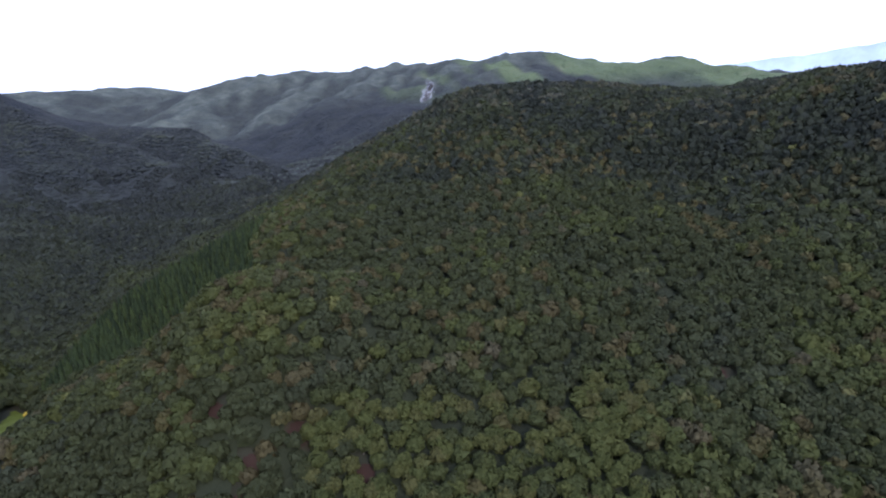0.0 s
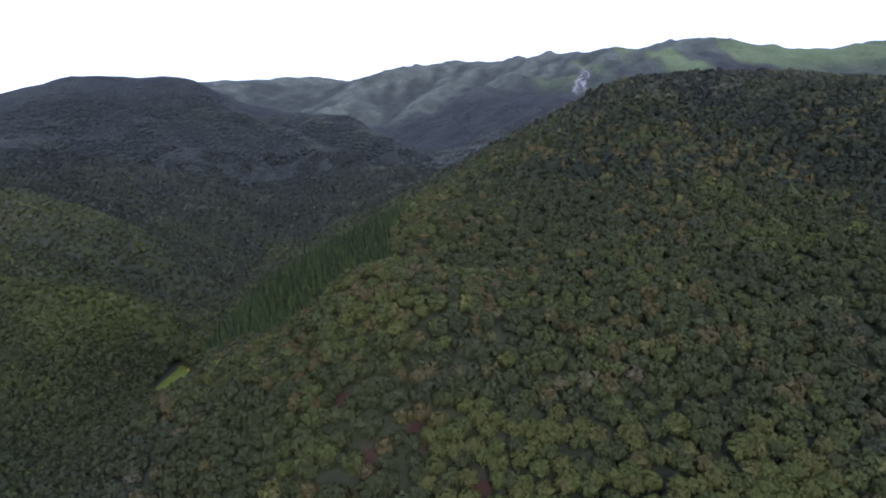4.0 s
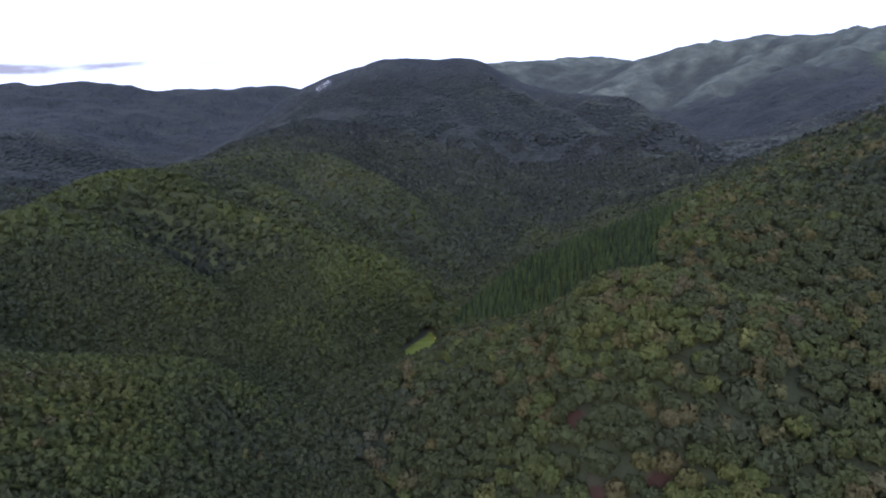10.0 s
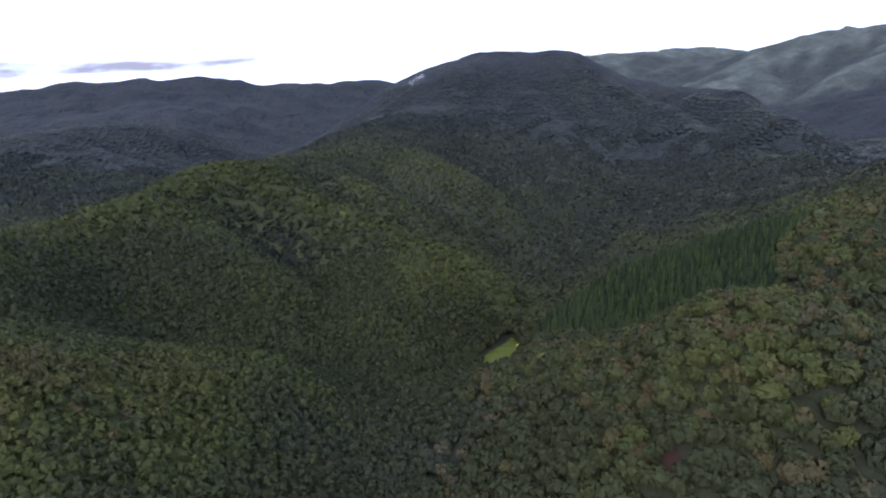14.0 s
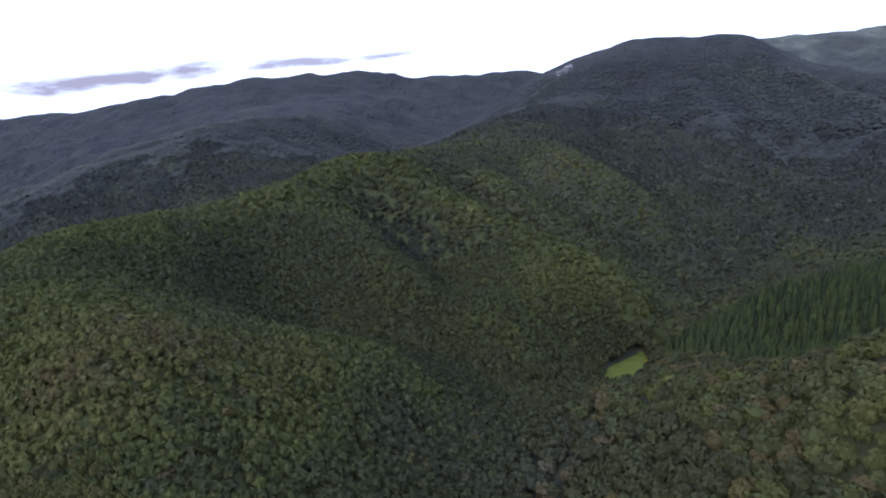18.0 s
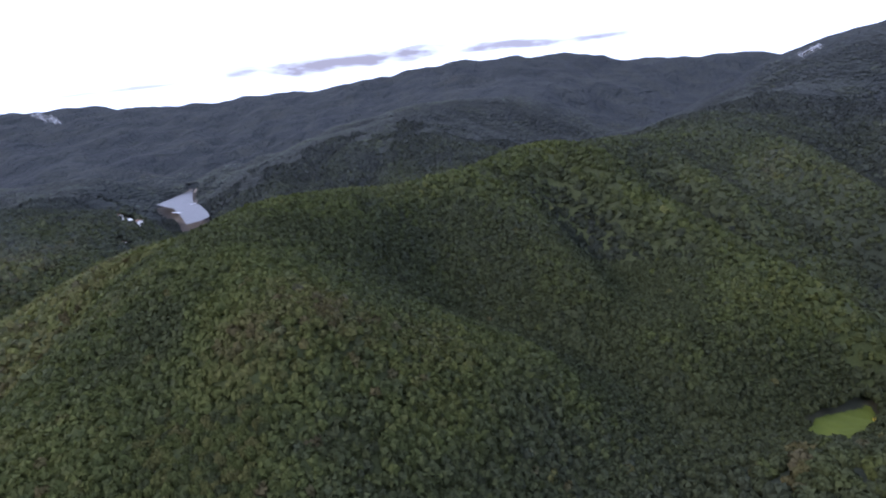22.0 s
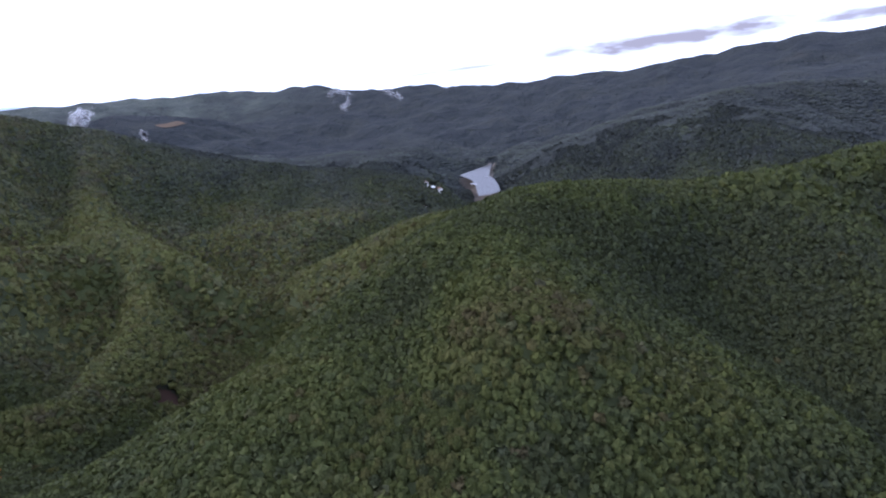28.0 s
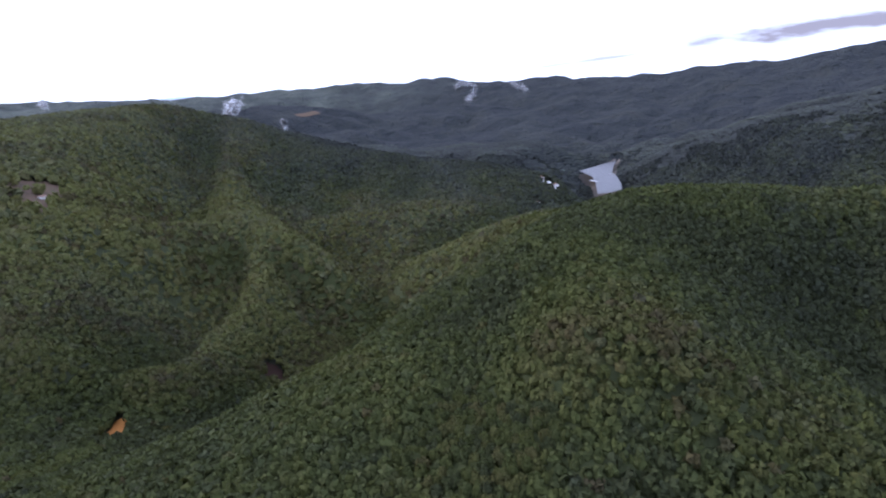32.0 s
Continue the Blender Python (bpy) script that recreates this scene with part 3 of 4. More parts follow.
def top_of(px, py):
    """The ground as built: bare near the walk, raised to the tree tops where the wood is far off, hollowed for the lake."""
    z = land(px, py)
    z = z + raised_floor(px, py)
    z = np.where(inside(px, py, LAKE, 12.0), np.minimum(z, 1.2), z)
    return np.where(inside(px, py, LAKE, 2.0), np.minimum(z, -3.0), z)


def mesh_from(name, verts, tris, mat, smooth=True, tint=None, haze_tone=None):
    """A mesh from arrays of corners and triangles."""
    me = bpy.data.meshes.new(name)
    me.vertices.add(len(verts))
    me.vertices.foreach_set("co", np.ascontiguousarray(verts, np.float32).ravel())
    me.loops.add(tris.size)
    me.loops.foreach_set("vertex_index", np.ascontiguousarray(tris, np.int32).ravel())
    me.polygons.add(len(tris))
    me.polygons.foreach_set("loop_start", np.arange(0, tris.size, tris.shape[1], dtype=np.int32))
    me.polygons.foreach_set("use_smooth", np.full(len(tris), smooth, bool))
    if tint is not None:
        me.attributes.new("tint", "FLOAT", "POINT").data.foreach_set("value", tint.astype(np.float32))
    if haze_tone is not None:
        me.attributes.new("haze_tone", "FLOAT", "POINT").data.foreach_set("value", haze_tone.astype(np.float32))
    me.update(calc_edges=True)
    me.materials.append(mat)
    return me


def part(name, me, parent, label=""):
    """One mesh as a part of a thing or of a part."""
    ob = new(name, me)
    ob.parent = parent
    return tagged(ob, label)


# ---------------- the ground sheet ----------------
NX = 420
GX, GY = grid_axis(NX, 4300, -120, 2.9), grid_axis(NX, 4300, 60, 2.9)
gx, gy = np.meshgrid(GX, GY)
gz = top_of(gx, gy)
bearing = np.degrees(np.arctan2(-gx, gy))
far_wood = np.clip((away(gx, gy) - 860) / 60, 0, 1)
strips = fbm(gx * 1.7 + gy * 0.5, gy * 0.35, 260.0, 21, 3)
edge = np.clip((1.5 - bearing + 8 * strips) / 4.0, 0, 1) * (bearing > -60) * (gy > 1300)
pasture = edge * np.maximum(np.clip((gz - 110) / 60, 0, 1) * np.clip(0.7 + strips * 4.0, 0, 1), np.clip((-22 - bearing) / 4, 0, 1) * np.clip(0.6 + strips * 3, 0, 1))
ids = np.arange(NX * NX).reshape(NX, NX)
quads = np.stack([ids[:-1, :-1], ids[:-1, 1:], ids[1:, 1:], ids[1:, :-1]], -1).reshape(-1, 4)
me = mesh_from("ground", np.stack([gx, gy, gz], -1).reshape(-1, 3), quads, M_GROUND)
# northern flanks paler, as grassland and as painted haze, less in gullies
heath_haze = np.clip((gy - 1900) / 500, 0, 1) * (bearing < 40) * np.clip(1.0 - gully_depth(gx, gy) / 17 + fbm(gx, gy, 160.0, 23, 3) * 0.8, 0.3, 1) * (1 - pasture)
# south-western ridge paled to paint the haze over it
heath_haze = np.maximum(heath_haze, np.clip((-1350 - gy) / 350, 0, 1) * np.clip((gx + 2150) / 450, 0, 1) * np.clip(0.62 - gully_depth(gx, gy) / 30 + fbm(gx, gy, 160.0, 23, 3) * 0.5, 0.15, 1))
cover_data = np.stack([far_wood, pasture, heath_haze, np.ones_like(gz)], -1).astype(np.float32)
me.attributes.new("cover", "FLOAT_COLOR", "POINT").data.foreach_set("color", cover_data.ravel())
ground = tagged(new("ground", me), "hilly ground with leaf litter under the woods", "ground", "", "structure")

# ---------------- crowns ----------------
ball = bmesh.new()
bmesh.ops.create_icosphere(ball, subdivisions=1, radius=1.0)
ICO_V = np.array([v.co[:] for v in ball.verts])
ICO_F = np.array([[v.index for v in f.verts] for f in ball.faces])
ball.free()
ICO_OPEN = ICO_F[ICO_V[ICO_F][:, :, 2].mean(1) > -0.5]
ICO_TOP = ICO_F[ICO_V[ICO_F][:, :, 2].mean(1) > -0.1]


def clump(rs, centre, size, faces):
    """A ragged ball of foliage."""
    v = ICO_V * (1 + rs.uniform(-0.28, 0.28, (12, 1)))
    a = rs.uniform(0, 6.28)
    c, s = math.cos(a), math.sin(a)
    v = v @ np.array([[c, -s, 0], [s, c, 0], [0, 0, 1]]).T
    return v * size + centre, faces


def crown(seed, boughs, sprays, spray):
    """A heaped crown one wide in radius and one high: boughs set about a dark middle, each covered in sprays of leaves."""
    rs = np.random.RandomState(seed)
    lean = rs.uniform(-0.12, 0.12, 2)
    balls = [(np.array([lean[0], lean[1], 0.55]), rs.uniform(0.44, 0.52))]
    for i in range(boughs):
        a = i * 2.399 + rs.uniform(-0.5, 0.5)
        up = rs.uniform(0.3, 0.66)
        out = rs.uniform(0.42, 0.66) * (1.25 - up * 0.7)
        balls.append((np.array([out * math.cos(a), out * math.sin(a), up]), rs.uniform(0.3, 0.42)))
    middle, faces = clump(rs, np.array([0, 0, 0.42]), np.array([0.74, 0.74, 0.42]), ICO_OPEN)
    vs, fs, k = [middle], [faces], len(middle)
    spots, outs = [], []
    share = np.array([r * r for c, r in balls])
    share = np.maximum(2, (share / share.sum() * sprays * 1.7).astype(int))
    for (c, r), n in zip(balls, share):
        d = rs.normal(size=(n, 3))
        d[:, 2] = d[:, 2] * 0.8 + 0.35
        d /= np.linalg.norm(d, axis=1)[:, None]
        p = c + d * r * rs.uniform(0.84, 1.08, (n, 1)) * [1, 1, 0.92]
        hidden = np.zeros(n, bool)
        for c2, r2 in balls:
            hidden |= ((p - c2) ** 2).sum(1) < (0.8 * r2) ** 2
        spots.append(p[~hidden])
        outs.append(d[~hidden])
    p, d = np.concatenate(spots), np.concatenate(outs)
    take = rs.permutation(len(p))[:sprays]
    p, d = p[take], d[take] + rs.normal(0, 0.3, (len(take), 3)) + [0, 0, 0.2]
    d /= np.linalg.norm(d, axis=1)[:, None]
    e1 = np.cross(d, rs.normal(size=d.shape))
    e1 /= np.linalg.norm(e1, axis=1)[:, None]
    e2 = np.cross(d, e1)
    size = spray * rs.uniform(0.7, 1.35, (len(p), 1))
    tri = np.stack([p + e1 * size, p - 0.5 * e1 * size + 0.8 * e2 * size, p - 0.5 * e1 * size - 0.8 * e2 * size], 1)
    vs.append(tri.reshape(-1, 3))
    fs.append(np.arange(len(p) * 3).reshape(-1, 3) + k)
    v = np.concatenate(vs)
    v[:, 2] = np.maximum(v[:, 2], 0.0)
    return v, np.concatenate(fs)


def fir(seed, tiers, sides):
    """A narrow conifer in drooping tiers, one high."""
    rs = np.random.RandomState(seed)
    vs, fs, k = [], [], 0
    for i in range(tiers):
        low, high = 0.12 + 0.8 * i / tiers, min(1.0, 0.12 + 0.8 * (i + 1) / tiers + 0.16)
        rad = 0.2 * (1 - i / tiers) ** 0.8 + 0.025
        ang = np.arange(sides) * 2 * math.pi / sides + rs.uniform(0, 3)
        ring = np.stack([np.cos(ang) * rad, np.sin(ang) * rad, np.full(sides, low)], -1) * rs.uniform(0.8, 1.2, (sides, 1)) ** [1, 1, 0.2]
        vs.append(np.concatenate([ring, [[0, 0, high]]]))
        fs.append(np.array([[j, (j + 1) % sides, sides] for j in range(sides)]) + k)
        k += sides + 1
    return np.concatenate(vs), np.concatenate(fs)


def many(name, shapes, place, size, tint, mat, seed, haze_tone=None):
    """One mesh of many trees, each a turned and scaled copy of one of the shapes."""
    rs = np.random.RandomState(seed)
    which, spin = rs.randint(0, len(shapes), len(place)), rs.uniform(0, 6.283, len(place))
    vs, fs, ts, cs, k = [], [], [], [], 0
    for s, (v, f) in enumerate(shapes):
        sel = which == s
        if not sel.any():
            continue
        c, d = np.cos(spin[sel])[:, None], np.sin(spin[sel])[:, None]
        x, y = v[None, :, 0] * c - v[None, :, 1] * d, v[None, :, 0] * d + v[None, :, 1] * c
        w = np.stack([x * size[sel, None, 0], y * size[sel, None, 0], v[None, :, 2] * size[sel, None, 1]], -1) + place[sel][:, None, :]
        vs.append(w.reshape(-1, 3))
        fs.append((f[None] + (np.arange(sel.sum()) * len(v))[:, None, None] + k).reshape(-1, 3))
        ts.append(np.repeat(tint[sel], len(v)))
        cs.append(np.repeat((tint * 0 if haze_tone is None else haze_tone)[sel], len(v)))
        k += len(v) * sel.sum()
    return mesh_from(name, np.concatenate(vs), np.concatenate(fs), mat, len(shapes[0][1]) < 18, np.concatenate(ts), np.concatenate(cs))


def sow(step, lo, hi, seed, jitter=0.42):
    """Tree places on a shaken triangular grid, between two distances from the walk."""
    rs = np.random.RandomState(seed)
    n = int(2 * hi / step) + 2
    i, j = np.meshgrid(np.arange(n), np.arange(int(n / 0.866)))
    px = (i + 0.5 * (j % 2)) * step - hi - 35 + rs.uniform(-jitter, jitter, i.shape) * step
    py = j * 0.866 * step - hi + 50 + rs.uniform(-jitter, jitter, i.shape) * step
    px, py = px.ravel(), py.ravel()
    d = away(px, py)
    keep = (d >= lo) & (d < hi)
    px, py = px[keep], py[keep]
    bare = inside(px, py, LAKE, 6.0) | inside(px, py, MEADOW, 2.8) | inside(px, py, CONIFERS) | inside(px, py, CLEARING, 3.4)
    bare |= inside(px, py, FELLED) & (rs.rand(len(px)) < 0.75)
    bare |= (np.hypot(px + 664, py + 258) < 11) | (np.hypot(px + 615, py + 244) < 7)
    for sx_, sy_, r in SOIL:
        bare |= np.hypot(px - sx_, py - sy_) < r + np.where(py > 120, 2.0, 1.6)
    return px[~bare], py[~bare]


def ahead(px, py):
    """True where the walk looks, between its first and its last heading."""
    b = np.degrees(np.arctan2(-(px + 35), py - 50))
    return (b > -85) | (b < -165)


# stands of one kind: x, y, reach, shift towards brown (up) or deep green (down)
STANDS = [(-110, 250, 65, -0.09), (-203, 40, 24, 0.15), (-225, 85, 20, 0.17), (-182, 15, 18, 0.14), (-175, -60, 22, 0.16), (-187, 72, 18, 0.08), (-214, 83, 14, 0.07), (-90, 230, 30, 0.05), (-142, 261, 22, 0.05), (-59, 294, 28, 0.12), (-119, 373, 36, 0.1), (-499, 380, 30, 0.4), (-208, 50, 14, 0.07), (30, 210, 26, 0.14),
          (-20, 150, 20, -0.1), (70, 330, 40, 0.12), (-329, 155, 60, -0.1), (-150, -98, 14, 0.08), (-210, -112, 16, 0.08), (-420, 230, 60, -0.12), (100, 250, 40, -0.06), (-60, 430, 60, 0.1)]


def species_and_light(px, py, seed):
    """Deep green to brown, in stands of like trees with odd ones among them, yellower on the spurs; some light, shade
    and haze put in.
    """
    rs = np.random.RandomState(seed)
    t = 0.45 + fbm(px, py, 75.0, 8, 3) * 0.3 + fbm(px, py, 24.0, 9, 2) * 0.17
    t = t + np.where(py > 150, np.where(big_trees(px, py), -0.16, -0.05), 0.0) + np.where((px > -270) & (py < 110) & (py > -100), 0.05, 0.0)
    t = t - 0.11 * np.clip((-235 - px) / 60, 0, 1) * (py > 40)
    for sx_, sy_, reach, shift in STANDS:
        t = t + shift * np.exp(-((px - sx_) ** 2 + (py - sy_) ** 2) / reach ** 2)
    t = t - np.where((px > -345) & (py > -115) & (py < 210) & ~big_trees(px, py), 0.14, 0.0)
    t = np.where((px < -235) & (py > 0), 0.4 + (t - 0.4) * 0.7, t)
    # yellower trees on crests; also lightens crests and darkens hollows as light would
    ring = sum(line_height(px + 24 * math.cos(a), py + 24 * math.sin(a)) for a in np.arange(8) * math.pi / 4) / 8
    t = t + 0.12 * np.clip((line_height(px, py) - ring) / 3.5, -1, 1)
    # upper slope of the old wood tinted darker in place of cloud shadow
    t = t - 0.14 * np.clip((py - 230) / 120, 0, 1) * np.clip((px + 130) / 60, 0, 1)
    # hill behind the spur tinted lighter, to put its haze into the leaves
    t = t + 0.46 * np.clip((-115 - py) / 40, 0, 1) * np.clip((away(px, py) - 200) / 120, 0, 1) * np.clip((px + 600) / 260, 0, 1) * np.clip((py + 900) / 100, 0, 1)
    t = t + rs.normal(0, np.where(big_trees(px, py), 0.08, 0.055), len(px))
    t = np.where(away(px, py) < 340, np.maximum(t, 0.25), t)
    t = np.where(big_trees(px, py) & (rs.rand(len(px)) < np.clip(0.11 + fbm(px, py, 40.0, 19, 2) * 0.3, 0, 0.3)), 0.78 + rs.rand(len(px)) * 0.04, t)
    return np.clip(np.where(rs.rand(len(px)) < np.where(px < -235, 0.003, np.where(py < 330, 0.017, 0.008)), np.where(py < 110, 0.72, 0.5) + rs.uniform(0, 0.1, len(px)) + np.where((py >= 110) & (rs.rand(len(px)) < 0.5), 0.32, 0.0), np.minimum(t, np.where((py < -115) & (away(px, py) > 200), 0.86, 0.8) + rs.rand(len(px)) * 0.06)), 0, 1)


def haze_part(px, py):
    """The share of blue-green haze tone over the plan; less on the hill behind the spur."""
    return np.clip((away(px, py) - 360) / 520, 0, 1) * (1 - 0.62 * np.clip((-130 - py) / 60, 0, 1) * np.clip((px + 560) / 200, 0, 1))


def haze_share(px, py, seed):
    """How far a tree's colour takes on the blue-green haze tone that grows towards the mountains."""
    share = haze_part(px, py) + fbm(px, py, 60.0, 51, 2) * 0.25
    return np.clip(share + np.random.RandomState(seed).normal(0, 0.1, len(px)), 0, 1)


def plant(name, shapes, px, py, radius, seed):
    rs = np.random.RandomState(seed)
    r = radius * np.exp(rs.normal(0, 0.18, len(px)))
    tall = r * rs.uniform(1.2, 1.6, len(px)) * (1.1 if radius < 3.2 else 1.0)
    z = top_of(px, py)
    lift = raised_floor(px, py)
    base = z - lift + np.maximum(CANOPY + 0.6 - tall * 0.95, -1.0) + rs.normal(0, (0.15 if radius == 4.5 else 0.08) * radius, len(px)) * (radius < 7) - 0.3 * (name == "far_wood")
    return many(name, shapes, np.stack([px, py, base], -1), np.stack([r, tall], -1), species_and_light(px, py, seed + 1), M_LEAF, seed, haze_share(px, py, seed + 2))


EYES = [(0, 0, 150), (-10, 33, 150), (-25, 55, 150), (-38, 78, 151), (-64, 87, 151)]


def in_view(px, py):
    """True where some stretch of the walk looks down on the tree tops, with no hill between."""
    seen = np.zeros(px.shape, bool)
    goal = line_height(px, py) + 4.0
    for ex, ey, ez in EYES:
        clear = np.ones(px.shape, bool)
        for s in np.linspace(0.15, 0.97, 36):
            clear &= ez + (goal - ez) * s > line_height(ex + (px - ex) * s, ey + (py - ey) * s) - 3.0
        seen |= clear
    return seen & ahead(px, py)


def big_trees(px, py):
    """The old wood with wide crowns; elsewhere the trees are younger and closer."""
    return (px > -200 - 0.15 * (py - 200)) & (py > 135 - 0.25 * (px + 110))


BROAD = [crown(100 + i, 8, 170, 0.19) for i in range(12)]
SLIM = [crown(150 + i, 4, 42, 0.3) for i in range(12)]
MIDDLE = [crown(200 + i, 4, 24, 0.39) for i in range(10)]
YOUNG = [crown(400 + i, 3, 16, 0.46) for i in range(10)]
FAR = [clump(np.random.RandomState(300 + i), np.array([0, 0, 0.5]), np.array([0.98, 0.98, 0.34]), ICO_TOP) for i in range(8)]


def pick(step, lo, hi, seed, test):
    u, v = sow(step, lo, hi, seed)
    ok = test(u, v)
    return u[ok], v[ok]


def distant(px, py):
    """Woods so far off that their crowns are plain domes; they begin at a ragged line."""
    return away(px, py) + fbm(px, py, 30.0, 77, 2) * 110 > 900


broad_x, broad_y = pick(6.1, 85, 340, 11, lambda u, v: big_trees(u, v) & in_view(u, v))
slim_x, slim_y = pick(3.0, 85, 340, 12, lambda u, v: ~big_trees(u, v) & in_view(u, v))
mida_x, mida_y = pick(5.8, 340, 1000, 15, lambda u, v: big_trees(u, v) & in_view(u, v) & ~distant(u, v))
midb_x, midb_y = pick(5.3, 340, 1000, 16, lambda u, v: ~big_trees(u, v) & in_view(u, v) & ~distant(u, v))
far_x, far_y = pick(6.6, 800, 1260, 13, lambda u, v: distant(u, v) & in_view(u, v))
rest_x, rest_y = pick(13.5, 0, 1100, 14, lambda u, v: ~in_view(u, v) & (away(u, v) > 85))
near_x, near_y = pick(5.6, 0, 85, 17, lambda u, v: u < 1e6)

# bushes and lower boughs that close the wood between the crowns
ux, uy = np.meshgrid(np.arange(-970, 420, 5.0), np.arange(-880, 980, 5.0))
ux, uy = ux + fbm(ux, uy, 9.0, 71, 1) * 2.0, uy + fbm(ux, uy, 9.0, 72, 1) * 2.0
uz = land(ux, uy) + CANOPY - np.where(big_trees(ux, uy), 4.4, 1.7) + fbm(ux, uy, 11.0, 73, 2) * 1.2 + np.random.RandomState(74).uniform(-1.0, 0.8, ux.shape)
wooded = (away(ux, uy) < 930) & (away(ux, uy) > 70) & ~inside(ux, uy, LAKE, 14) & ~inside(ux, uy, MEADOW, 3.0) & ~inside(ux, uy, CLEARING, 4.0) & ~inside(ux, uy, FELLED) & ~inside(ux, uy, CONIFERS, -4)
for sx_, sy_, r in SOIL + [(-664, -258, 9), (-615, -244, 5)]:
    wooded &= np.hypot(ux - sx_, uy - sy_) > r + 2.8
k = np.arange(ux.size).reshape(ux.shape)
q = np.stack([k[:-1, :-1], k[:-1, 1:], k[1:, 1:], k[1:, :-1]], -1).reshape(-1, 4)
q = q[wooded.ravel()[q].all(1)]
# low tint under the old wood paints the shade between its crowns
under = mesh_from("undergrowth", np.stack([ux, uy, uz], -1).reshape(-1, 3), q, M_LEAF, False, np.clip(np.where(big_trees(ux, uy), 0.08, 0.3) + fbm(ux, uy, 60.0, 8, 3) * 0.2, 0, 1).ravel(), haze_part(ux, uy).ravel())
tagged(new("undergrowth", under), "dense green undergrowth between the trees, darkened for shade in the old wood", "undergrowth", "", "stuff")

# the front row of the old wood, and of the young wood, as single trees
single_a = (np.abs(broad_x - 10) < 66) & (broad_y < 196) & (broad_y > 148)
single_b = (slim_x > -176) & (slim_y < 28) & (slim_y > -8) & (slim_x < -145)

for name, shapes, u, v, radius, seed, label in (
        ("broadleaf_wood", BROAD, broad_x[~single_a], broad_y[~single_a], 4.5, 31, "dense old broadleaf wood with olive and brown crowns"),
        ("broadleaf_wood", SLIM, slim_x[~single_b], slim_y[~single_b], 2.7, 35, "dense young green broadleaf wood on a spur"),
        ("broadleaf_wood", MIDDLE, mida_x, mida_y, 4.6, 32, "dark old broadleaf wood up to the crest"),
        ("broadleaf_wood", YOUNG, midb_x, midb_y, 3.9, 36, "dark green broadleaf wood across the valley"),
        ("far_wood", FAR, far_x, far_y, 4.3, 33, "dark far wood on the mountain flanks"),
        ("broadleaf_wood", SLIM, near_x, near_y, 4.2, 37, "green broadleaf wood on the valley floor"),
        ("far_wood", FAR, rest_x, rest_y, 8.5, 34, "green wood on slopes turned away")):
    tagged(new(name, plant(name, shapes, u, v, radius, seed)), label, "wood", "", "stuff")


# ---------------- single trees ----------------
def tube(points, radii, sides=6):
    """A tapered stem through the points."""
    vs, fs = [], []
    for k, ((x, y, z), r) in enumerate(zip(points, radii)):
        vs += [(x + r * math.cos(a), y + r * math.sin(a), z) for a in np.arange(sides) * 2 * math.pi / sides]
        if k:
            fs += [((k - 1) * sides + i, (k - 1) * sides + (i + 1) % sides, k * sides + (i + 1) % sides, k * sides + i) for i in range(sides)]
    return vs, fs


def stem_mesh(seed, tall, bole, limbs):
    """A trunk with its limbs reaching up into the crown."""
    rs = np.random.RandomState(seed)
    me = bpy.data.meshes.new("trunk")
    vs, fs = tube([(0, 0, -1.0), (0.05, 0, 0.6), (0.15, 0.1, tall * 0.45), (0.1, -0.1, tall * 0.8)], [bole * 1.5, bole, bole * 0.7, bole * 0.3])
    for k in range(limbs):
        a, z0 = k * 6.283 / limbs + rs.uniform(-0.4, 0.4), tall * rs.uniform(0.3, 0.5)
        reach = tall * rs.uniform(0.18, 0.28)
        v, f = tube([(0.1, 0.05, z0), (reach * 0.5 * math.cos(a), reach * 0.5 * math.sin(a), z0 + tall * 0.14), (reach * math.cos(a), reach * math.sin(a), z0 + tall * 0.3)], [bole * 0.5, bole * 0.35, bole * 0.15], 5)
        fs += [tuple(i + len(vs) for i in q) for q in f]
        vs += v
    me.from_pydata(vs, [], fs)
    me.polygons.foreach_set("use_smooth", np.ones(len(fs), bool))
    me.materials.append(M_BARK)
    return me


def tree_kind(seed, radius, tall, tufts, label):
    """One broadleaf tree: an empty at its foot, a trunk with limbs and a crown of tufts."""
    root = new("broadleaf_tree")
    v, f = crown(seed, tufts, 420, 0.12)
    v = v * [radius, radius, tall * 0.7] + [0, 0, tall * 0.3]
    part("trunk", stem_mesh(seed, tall, radius * 0.06, 4), root)
    part("crown", mesh_from("crown", v, f, M_LEAF_ONE, False), root)
    return tagged(root, label, "tree")


olds = [tree_kind(400 + i, 4.5, 8.4, 9, "broad old tree with a heaped olive-green crown") for i in range(4)]
youngs = [tree_kind(420 + i, 2.6, 7.6, 5, "slim young tree with a rounded green crown") for i in range(4)]
for kinds, xs, ys, seed, group in ((olds, broad_x[single_a], broad_y[single_a], 61, "trees along the foot of the old wood"), (youngs, slim_x[single_b], slim_y[single_b], 62, "trees on the near face of the spur")):
    rs = np.random.RandomState(seed)
    for k in kinds:
        k["group"] = group
    spots = list(zip(xs.tolist(), ys.tolist(), (top_of(xs, ys) - 0.2).tolist()))
    for n_th, (x, y, z) in enumerate(spots):
        m = pose(x, y, z, 0, 0, rs.uniform(0, 360))
        if n_th < len(kinds):
            kinds[n_th].matrix_basis = m
        else:
            copy_thing(kinds[rs.randint(len(kinds))], m)

